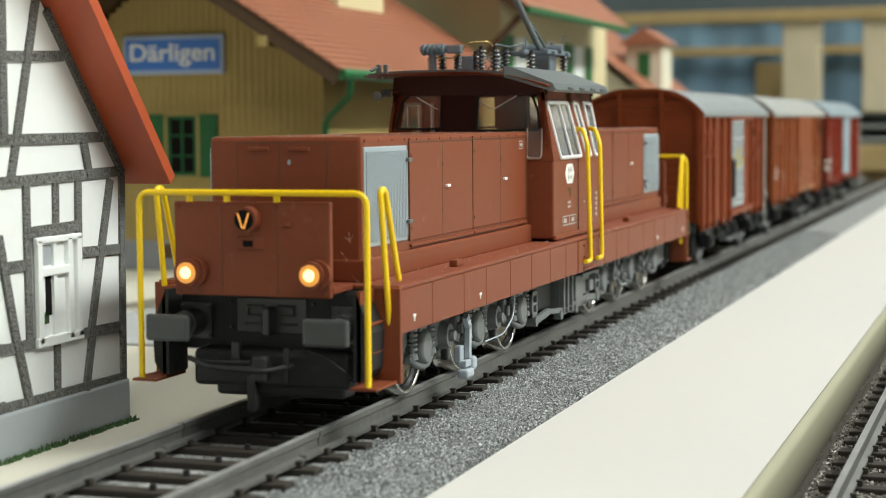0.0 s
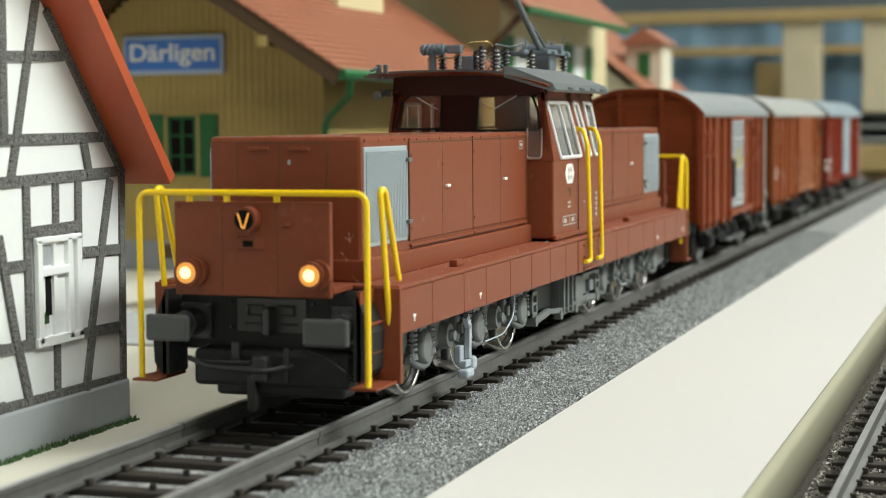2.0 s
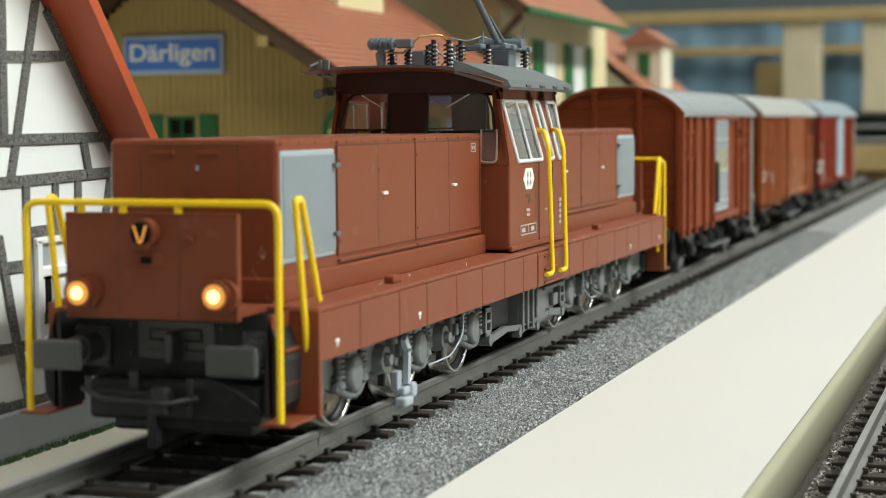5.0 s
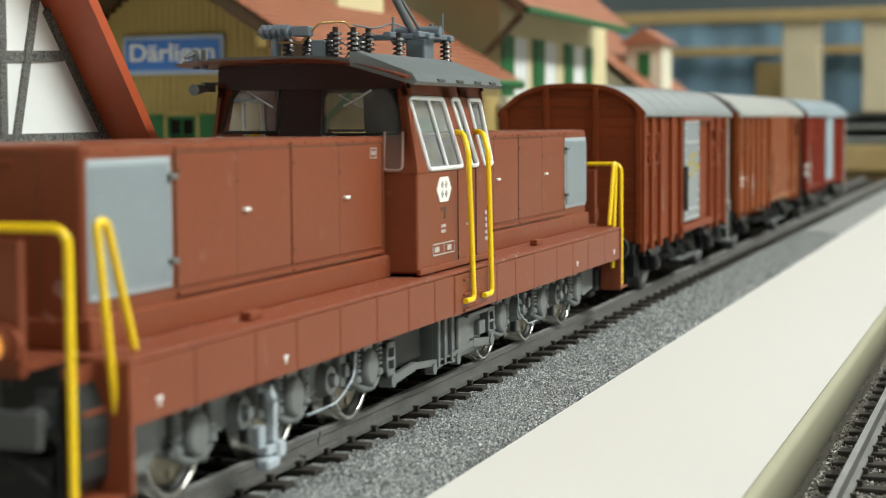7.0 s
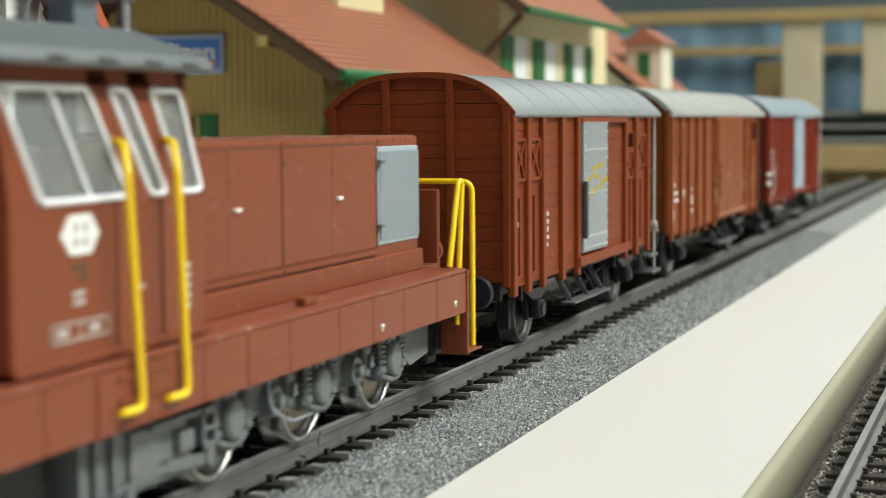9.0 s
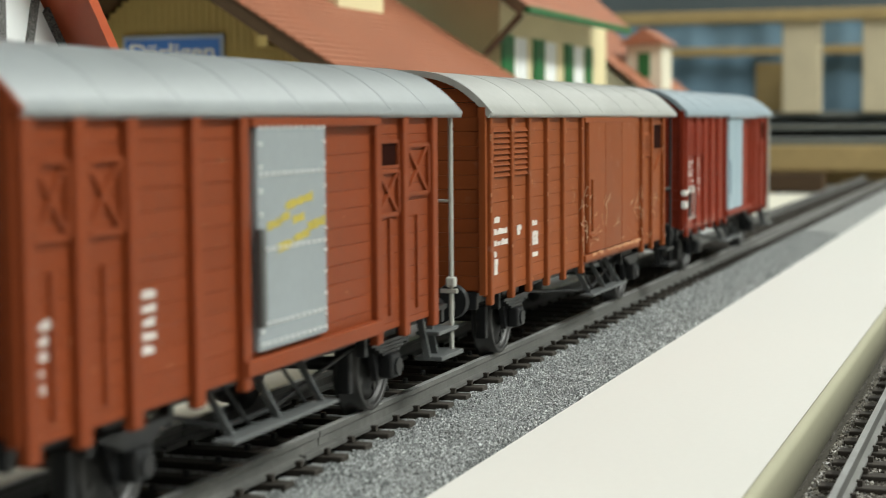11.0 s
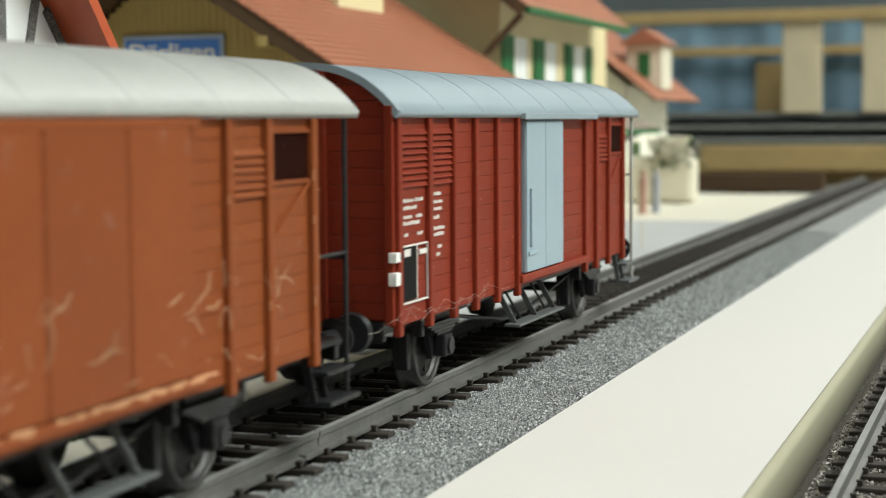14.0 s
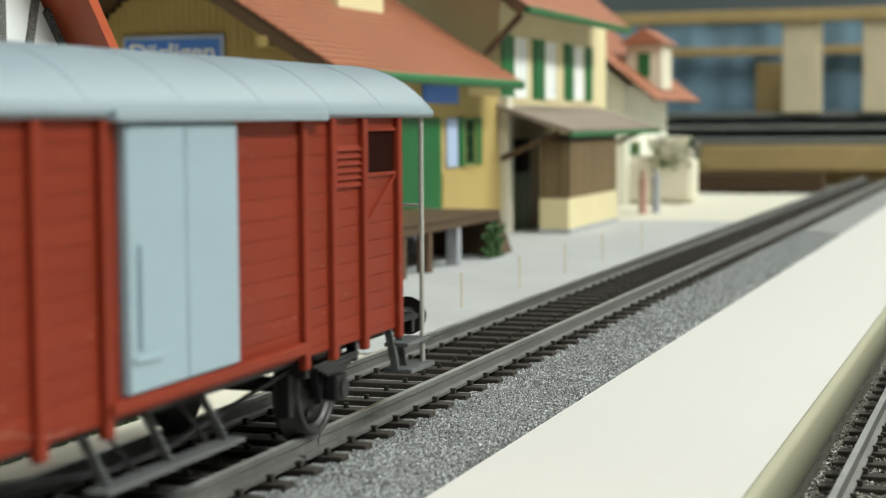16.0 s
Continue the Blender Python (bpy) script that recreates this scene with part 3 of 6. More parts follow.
def bot_line():
    return [(x / 10, roof_z(x / 10) - 0.2) for x in range(-130, 131, 13)]


def cab(loco):
    base = part("cab", G().box(-14.4, 14.4, 84.0, 115.6, 16.5, 29.2, 0.3), LOCO, loco)
    # the glazed upper half leans inwards: posts, sills and headers round real openings
    B, T = 14.4, 12.7

    def px(z):
        return B - (z - 29.2) / (40.0 - 29.2) * (B - T)

    def fy(z, s):
        k = (z - 29.2) / (40.0 - 29.2)
        return 84.0 + 1.6 * k if s < 0 else 115.6 - 0.6 * k

    def slab(g, s, y0, y1, z0, z1, t=0.5):
        vs = []
        for z in (z0, z1):
            for x in (px(z), px(z) - t):
                vs += [(s * x, y0, z), (s * x, y1, z)]
        g.raw(vs, [(0, 1, 3, 2), (4, 6, 7, 5), (0, 4, 5, 1), (2, 3, 7, 6), (0, 2, 6, 4), (1, 5, 7, 3)])

    def lean(g, s, z0, z1, ya0, ya1, yb0, yb1, t=0.5):
        """A slab whose lower edge spans ya and upper edge spans yb."""
        vs = []
        for z, (p, q) in ((z0, (ya0, ya1)), (z1, (yb0, yb1))):
            for x in (px(z), px(z) - t):
                vs += [(s * x, p, z), (s * x, q, z)]
        g.raw(vs, [(0, 1, 3, 2), (4, 6, 7, 5), (0, 4, 5, 1), (2, 3, 7, 6), (0, 2, 6, 4), (1, 5, 7, 3)])
    wins = [(89.3, 102.6, 84.9, 97.6), (106.6, 109.4, 101.2, 104.2), (113.2, 117.6, 108.4, 113.6)]
    wins = [(a - 2.0 if a > 110 else a - 1.0, b - 2.6 if a > 110 else b - 1.0, c, d) for a, b, c, d in wins]
    for s in (1, -1):
        g = G()
        lean(g, s, 29.0, 40.0, 84.2, wins[0][0] - 0.1, 84.2, wins[0][2] - 0.1)
        lean(g, s, 29.0, 40.0, wins[0][1] + 0.1, wins[1][0] - 0.1, wins[0][3] + 0.1, wins[1][2] - 0.1)
        lean(g, s, 29.0, 40.0, wins[1][1] + 0.1, wins[2][0] - 0.1, wins[1][3] + 0.1, wins[2][2] - 0.1)
        lean(g, s, 29.0, 40.0, wins[2][1] + 0.1, 115.6, wins[2][3] + 0.1, 115.0)
        slab(g, s, 84.2, 115.4, 38.6, 40.4)
        up = part("cab_side", g, LOCO, loco)
        for a, b, c, d in wins:
            z0, z1 = 29.4, 38.4
            path = [(s * (px(z) + 0.05), y, z) for y, z in ((a, z0), (b, z0), (d, z1), (c, z1))]
            q = [Vector(p) for p in path]
            mid = (q[0] + q[1]) / 2
            loop = rounded([mid, q[1], q[2], q[3], q[0], mid], 0.7, 4)
            w = part("side_window", G().tube(loop, 0.31, 8), FRAMEWHITE, up, "silver-framed cab window")
            part("pane", G().raw([p - Vector((s * 0.25, 0, 0)) for p in q], [(0, 1, 2, 3)]), GLASS_SIDE, w)
            if b - a > 8:
                m0, m1 = (q[0] * 0.45 + q[1] * 0.55), (q[3] * 0.45 + q[2] * 0.55)
                part("glazing_bar", G().tube([m0, m1], 0.26, 6), FRAMEWHITE, w)
    # end walls with two windows each
    for e, (yb, yt) in enumerate(((84.0, 85.6), (115.6, 115.0))):
        def ye(z):
            return yb + (yt - yb) * (z - 29.2) / 10.8
        t = 0.5 if e == 0 else -0.5

        def plate(g, x0, x1, z0, z1, xt0=None, xt1=None):
            xt0, xt1 = x0 if xt0 is None else xt0, x1 if xt1 is None else xt1
            vs = []
            for z, (p, q) in ((z0, (x0, x1)), (z1, (xt0, xt1))):
                for dy in (0, t):
                    vs += [(p, ye(z) + dy, z), (q, ye(z) + dy, z)]
            g.raw(vs, [(0, 1, 3, 2), (4, 6, 7, 5), (0, 4, 5, 1), (2, 3, 7, 6), (0, 2, 6, 4), (1, 5, 7, 3)])
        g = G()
        # Part of this band's darkness is roof shade put into the colour.
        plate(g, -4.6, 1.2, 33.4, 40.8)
        band = part("window_band", g, BAND, loco, "black-brown glazing surround, roof shade included in its colour")
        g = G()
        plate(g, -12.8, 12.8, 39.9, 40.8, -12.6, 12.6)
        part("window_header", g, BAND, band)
        g = G()
        for s in (1, -1):
            a, b = sorted((s * 12.5, s * 14.4))
            c, d = sorted((s * 11.2, s * 12.8))
            plate(g, a, b, 29.0, 40.4, c, d)
        plate(g, -12.6, -9.8, 29.0, 34.4)
        plate(g, 9.6, 12.6, 29.0, 33.9)
        wall = part("cab_end_wall", g, LOCO, loco)
        for s, x0, x1 in ((-1, -12.6, -4.6), (1, 1.2, 12.4)):
            if s > 0:
                pts = [(1.4, 33.9), (11.9, 33.9), (11.5, 37.0), (10.6, 39.2), (8.6, 40.1), (1.4, 40.2)]
            else:
                pts = [(-12.6, 34.2), (-4.8, 34.2), (-4.8, 40.2), (-10.0, 40.1), (-11.6, 38.6)]
            path = [Vector((x, ye(z) - t * 0.1, z)) for x, z in pts]
            mid = (path[0] + path[1]) / 2
            w = part("end_window", G().tube(rounded([mid] + path[1:] + [path[0], mid], 0.5, 4), 0.2, 8), BLACK, wall, "black-gasketed cab end window")
            part("pane", G().raw([p + Vector((0, t * 0.5, 0)) for p in path], [tuple(range(len(path)))]), GLASS, w)
            if s > 0:
                rim = [Vector((x, ye(z) - t * 0.3, z)) for x, z in ((9.9, 34.2), (9.9, 29.4), (12.4, 29.4), (12.3, 34.2))]
                cp = part("corner_pane", G().tube(rounded(rim, 0.7, 4), 0.2, 8), CLEAR_RIM, w, "clear moulded corner pane")
                part("pane", G().raw([p - Vector((0, t * 0.1, 0)) for p in rim], [(0, 1, 2, 3)]), GLASS, cp)
            wx = 8.0 if s > 0 else -9.0
            part("wiper", G().tube([(wx, ye(39.4) - t, 39.4), (wx - 3.6 * (1 if s > 0 else -1), ye(37.4) - t, 37.4)], 0.13, 6), CHROME, w)
    arch = [(x, z) for x, z in bot_line()]
    # Headers painted dark for the shade below the roof overhang.
    for ya, yb in ((84.9, 85.4), (114.6, 115.1)):
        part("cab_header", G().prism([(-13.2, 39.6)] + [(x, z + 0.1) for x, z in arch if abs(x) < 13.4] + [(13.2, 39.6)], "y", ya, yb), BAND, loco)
    part("cab_floor", G().box(-13, 13, 85, 115, 28.6, 29.3), DARKIN, loco)
    g = G().box(-4, 5, 95, 104, 29.2, 33.5, 0.4).box(-10, -6, 98, 103, 29.2, 32.6, 0.4).box(-11, -6, 103.0, 104.5, 29.2, 36.4, 0.5)
    part("cab_desk", g, CAB_SEAT, loco, "pale cab desk and seat")
    # roof
    n = 16
    top, bot = [], []
    for k in range(n + 1):
        x = -15.3 + 30.6 * k / n
        z = roof_z(x)
        top.append((x, z + 0.25))
        bot.append((x, z - 0.15))
    m = n + 1
    vs = [(x, 76.8, z) for x, z in top] + [(x * 0.985, 78.6, z) for x, z in bot] + [(x, 117.0, z) for x, z in top] + [(x * 0.985, 116.4, z) for x, z in bot]
    fs = []
    for i in range(n):
        fs += [(i, i + 1, m + i + 1, m + i), (2 * m + i, 3 * m + i, 3 * m + i + 1, 2 * m + i + 1), (i, 2 * m + i, 2 * m + i + 1, i + 1), (m + i, m + i + 1, 3 * m + i + 1, 3 * m + i)]
    fs += [(0, m, 3 * m, 2 * m), (n, 2 * m + n, 3 * m + n, m + n)]
    roof = part("cab_roof", G().raw(vs, fs), LOCO, loco, "brown cab roof with grey top")
    g = G()
    pts = [(15.5, 39.9, 0.0), (16.0, 40.3, 0.0), (15.5, 41.3, 0.3), (9.2, 43.9, 2.6), (8.4, 43.9, 2.8), (8.4, 42.2, 2.8)]
    n2 = len(pts)
    vs = [(x, 79.6 - o, z) for x, z, o in pts] + [(x, 115.0 - o, z) for x, z, o in pts]
    g.raw(vs, [tuple(range(n2)), tuple(range(n2, 2 * n2))[::-1]] + [(i, i + n2, (i + 1) % n2 + n2, (i + 1) % n2) for i in range(n2)])
    g.prism([(x, z + 0.02) for x, z in top if x < 9.5] + [(x, z + 0.42) for x, z in top[::-1] if x < 9.5], "y", 79.4, 115.6)
    part("roof_plate", g, ROOF_GREY, roof, "grey sloping roof plate")
    for s in (1, -1):
        for y in (87.5, 95.0, 102.5, 109.2):
            part("gutter_clip", sx_box(G(), s, 14.4, 16.1, y, y + 2.6, 40.35, 40.75, 0.1), BUFFER, roof)
    g = G()
    for x in (-13.4, -12.2):
        g.box(x - 0.35, x + 0.35, 79.0, 79.7, 42.2, 44.6, 0.1)
    g.tube([(-13.4, 79.3, 44.2), (-14.4, 78.2, 43.6)], 0.25, 6)
    g.cyl((-13.6, 79.0, 39.6), (-13.6, 82.6, 39.8), 0.75, 12, 0.35).box(-13.9, -13.3, 81.6, 84.6, 39.4, 40.6, 0.1)
    part("horn", g, ROOF_GREY, roof)
    # roof gear
    g = G()
    for x, y in ((-8.6, 97), (-5.8, 97), (-3.0, 98), (-1.0, 104), (6.5, 99), (9.0, 111), (5.4, 110)):
        for k in range(5):
            g.cyl((x, y, 43.7 + k * 0.62), (x, y, 43.7 + k * 0.62 + 0.34), 0.85, 14, 0.7)
        g.cyl((x, y, 43.0), (x, y, 47.2), 0.38, 10)
    for x, y in ((-1.4, 96.2), (0.6, 97.6), (1.4, 101.0)):
        for k in range(6):
            g.cyl((x, y, 43.7 + k * 0.66), (x, y, 43.7 + k * 0.66 + 0.34), 0.95, 14, 0.75)
        g.cyl((x, y, 43.0), (x, y, 48.0), 0.4, 10)
    part("insulator", g, INSUL, roof, "dark ribbed insulators")
    g = G()
    g.cyl((-11.8, 95, 47.5), (-7.0, 95.5, 47.6), 0.62, 14)
    sw = part("main_switch", g, PANTO, roof, "blue-grey ribbed switch gear")
    for k in range(5):
        part("rib", G().cyl((-11.4 + k * 0.85, 95.05, 47.5), (-11.0 + k * 0.85, 95.05, 47.5), 0.98, 14), PANTO, sw)
    part("switch_head", G().box(-7.2, -4.6, 94.8, 96.4, 46.8, 48.2, 0.2), PANTO, sw)
    part("switch_box", G().box(-6.4, -3.2, 96.8, 99.6, 43.4, 46.4, 0.2), PANTO, sw)
    part("bracket", G().box(-10.4, -9.4, 95, 96.5, 43.4, 46.8, 0.2), PANTO, sw)
    g = G()
    g.tube(rounded([(-10.6, 96, 43.8), (-10.8, 95.6, 46.2), (-6.0, 95.5, 46.0), (-3.6, 96, 48.6), (-0.8, 98, 48.8), (0.2, 100, 47.2)], 0.5), 0.14, 6)
    part("busbar", g, BRASS, roof, "brass busbar wire")
    g = G()
    g.tube(rounded([(-1.6, 100, 44.0), (0.4, 100, 46.4), (2.0, 100, 47.4)], 0.4), 0.12, 6)
    g.tube(rounded([(0.6, 97.6, 48.3), (3.0, 99.0, 47.8), (5.0, 101, 48.6), (6.4, 104, 47.8)], 0.5), 0.12, 6).tube(rounded([(-3.0, 98, 47.4), (-0.6, 99, 45.4), (2.4, 100, 44.2)], 0.5), 0.12, 6)
    part("cable", g, PANTO, roof)
    g = G()
    g.box(1.0, 10.0, 101.5, 103.0, 46.4, 47.2, 0.2).box(1.0, 10.0, 110.5, 112.0, 46.4, 47.2, 0.2).box(4.2, 5.4, 99.0, 114.0, 46.6, 47.4, 0.2).box(8.4, 9.4, 99.0, 113.0, 46.6, 47.4, 0.2)
    g.cyl((3.0, 106.0, 47.6), (10.0, 106.0, 47.6), 0.75, 14).box(5.6, 8.4, 104, 108, 43.6, 46.8, 0.3)
    g.cyl((9.6, 108, 47.2), (9.6, 108, 50.2), 0.14, 6).cyl((5.0, 101, 47.2), (5.0, 101, 49.4), 0.2, 6).cyl((6.6, 112, 47.2), (6.6, 112, 49.0), 0.3, 8)
    part("pantograph_base", g, PANTO, roof, "blue-grey pantograph base frame")
    g = G()
    g.tube([(6.6, 104.0, 47.6), (3.2, 100.0, 56.6), (2.2, 98.8, 59.5)], 0.55, 10).tube([(7.4, 104.6, 47.9), (5.4, 103.0, 52.0)], 0.22, 8)
    arm = part("pantograph_arm", g, ROOF_GREY, roof, "raised grey pantograph arm")
    g = G().tube([(2.2, 98.8, 59.5), (6.0, 110.0, 72.0)], 0.4, 8).box(-12, 20, 109, 111, 72.0, 72.8, 0.2)
    part("contact_shoe", g, ROOF_GREY, arm)
    # cab steps' rails and prints
    for s in (1, -1):
        for y0, y1, yb in ((100.0, 98.2, 99.6), (108.6, 106.8, 107.6)):
            g = G().tube(rounded([(s * 13.8, y0 + 0.8, 34.0), (s * 15.2, y0 - 0.2, 33.9), (s * 16.4, y1, 31.4), (s * 16.6, yb, 11.9), (s * 16.6, yb - 3.6, 12.0)], 0.9), 0.37, 12)
            part("cab_handrail", g, YELLOW, loco, "yellow plastic cab handrail")
        g = G()
        sx_box(g, s, 15.6, 16.1, 93.5, 96.5, 10.7, 15.2)
        sx_box(g, s, 15.6, 16.1, 101.7, 104.9, 10.7, 15.2)
        part("step_recess", g, LOCO, loco)
        g = G()
        for z in (10.2, 12.3, 14.2):
            sx_box(g, s, 15.9, 16.35, 96.6, 104.9, z + 0.35, z + 0.6)
        part("cab_step", g, LOCO, loco)
        emb = [(93.9 - 2.9, 26.7), (93.9 - 1.6, 28.3), (93.9 + 1.6, 28.3), (93.9 + 2.9, 26.7), (93.9 + 1.6, 25.1), (93.9 - 1.6, 25.1)]
        a, b = sorted((s * 14.35, s * 14.5))
        em = part("emblem", G().prism(emb, "x", a, b), WHITE_PRINT, base, "white hexagonal emblem")
        a, b = sorted((s * 14.45, s * 14.56))
        g = G()
        for oy, oz in ((-0.75, 0.6), (0.75, 0.6), (-0.75, -0.6), (0.75, -0.6)):
            g.box(a, b, 93.9 + oy - 0.42, 93.9 + oy + 0.42, 26.7 + oz - 0.16, 26.7 + oz + 0.16).box(a, b, 93.9 + oy - 0.15, 93.9 + oy + 0.15, 26.7 + oz - 0.45, 26.7 + oz + 0.45)
        part("emblem_bar", g, GREY_PRINT, em)
        g = G()
        sx_box(g, s, 14.3, 14.45, 92.8, 94.8, 23.9, 24.4)
        sx_box(g, s, 14.3, 14.44, 94.0, 94.8, 22.9, 24.0)
        part("hatch", g, BROWNWOOD, base)
        g = G()
        sx_box(g, s, 14.3, 14.5, 92.6, 94.4, 21.1, 21.5)
        sx_box(g, s, 14.3, 14.5, 92.6, 94.4, 21.8, 22.2)
        for k in range(5):
            sx_box(g, s, 14.3, 14.5, 111.4, 112.6, 18.9 + k * 0.9, 19.4 + k * 0.9)
        for k, (y0, y1) in enumerate(((89.3, 98.0), (89.3, 98.0))):
            sx_box(g, s, 14.3, 14.5, y0, y1, (18.3, 19.7)[k], (18.45, 19.85)[k])
        for y in (89.3, 93.6, 97.85):
            sx_box(g, s, 14.3, 14.5, y, y + 0.15, 18.3, 19.85)
        sx_box(g, s, 14.3, 14.5, 90.0, 91.8, 18.75, 19.4)
        sx_box(g, s, 14.3, 14.5, 95.0, 96.6, 18.75, 19.4)
        sx_box(g, s, 14.3, 14.5, 103.2, 104.2, 21.5, 21.8)
        part("lettering", g, GREY_PRINT, base)
        g = G()
        for y in (99.6, 107.4):
            sx_box(g, s, 14.3, 14.47, y, y + 0.18, 17.0, 29.0)
        part("door_joint", g, DARKIN, base)
        g = G()
        sx_box(g, s, 14.2, 14.8, 83.8, 115.8, 16.3, 17.1, 0.15)
        part("cab_sill", g, LOCO, base)


def skirts(loco):
    for s in (1, -1):
        ys = [9.3, 20.7, 33.3, 43.0, 54.6, 65.6, 76.1, 85.6, 93.2]
        ys2 = [105.2, 112.0, 121.2, 131.0, 144.0, 154.0, 164.0, 176.0, 187.7]
        for row in (ys, ys2):
            for a, b in zip(row, row[1:]):
                g = G()
                sx_box(g, s, 15.3, 16.0, a + 0.06, b - 0.06, 10.3, 15.55, 0.12)
                part("skirt_panel", g, LOCO, loco)
        g = G()
        sx_box(g, s, 14.9, 15.35, 9.3, 187.7, 10.4, 15.6)
        sx_box(g, s, 15.2, 16.05, 93.2, 105.2, 10.3, 15.5)
        part("skirt_backing", g, LOCO, loco)
        g = G()
        for y, z in ((13.9, 11.9), (40.2, 11.9), (183.1, 11.9), (156.8, 11.9)):
            a, b = sorted((s * 15.95, s * 16.1))
            g.prism([(y - 0.5, z + 0.4), (y + 0.5, z + 0.4), (y + 0.5, z + 0.12), (y + 0.14, z), (y + 0.14, z - 0.45), (y - 0.14, z - 0.45), (y - 0.14, z), (y - 0.5, z + 0.12)], "x", a, b)
        part("lifting_mark", g, WHITE_PRINT, loco)
        for y in (36.0, 139.0):
            part("deck_block", sx_box(G(), s, 13.0, 14.2, y, y + 3.0, 16.1, 17.0, 0.15), LOCO, loco)
        g = G()
        for y0, y1, z0, z1 in ((78.4, 80.6, 31.0, 31.15), (78.4, 80.6, 32.15, 32.3), (78.4, 78.55, 31.0, 32.3), (80.45, 80.6, 31.0, 32.3), (78.9, 79.4, 31.4, 31.9), (79.6, 80.1, 31.4, 31.9)):
            sx_box(g, s, 10.2, 10.34, y0, y1, z0, z1)
        part("number_plate", g, GREY_PRINT, loco)
    part("deck", G().box(-15.95, 15.95, 9.2, 187.8, 15.6, 16.1, 0.12), LOCO_DECK, loco, "dusty brown running deck")
    specks(loco, 31, 110, (10.8, 15.7, 10.0, 187.0, 16.12))
    rnd = random.Random(17)
    g = G()
    for k in range(4):
        p = Vector((10.1 + rnd.uniform(-0.6, 0.5), 3.0 + rnd.uniform(-0.8, 6.0), rnd.uniform(17.0, 22.6)))
        pts = [p]
        for i in range(5):
            p = p + Vector((rnd.uniform(-0.35, 0.35), rnd.uniform(-0.2, 0.7), rnd.uniform(-0.9, 0.6)))
            pts.append(p)
        g.tube(pts, 0.016, 4)
    tagged(part("lint", g, THREAD, loco, "pale lint threads beside the nose"), kind="stuff")
    part("frame", G().box(-8, 8, 8, 189, 9.0, 15.4), BLACK, loco)


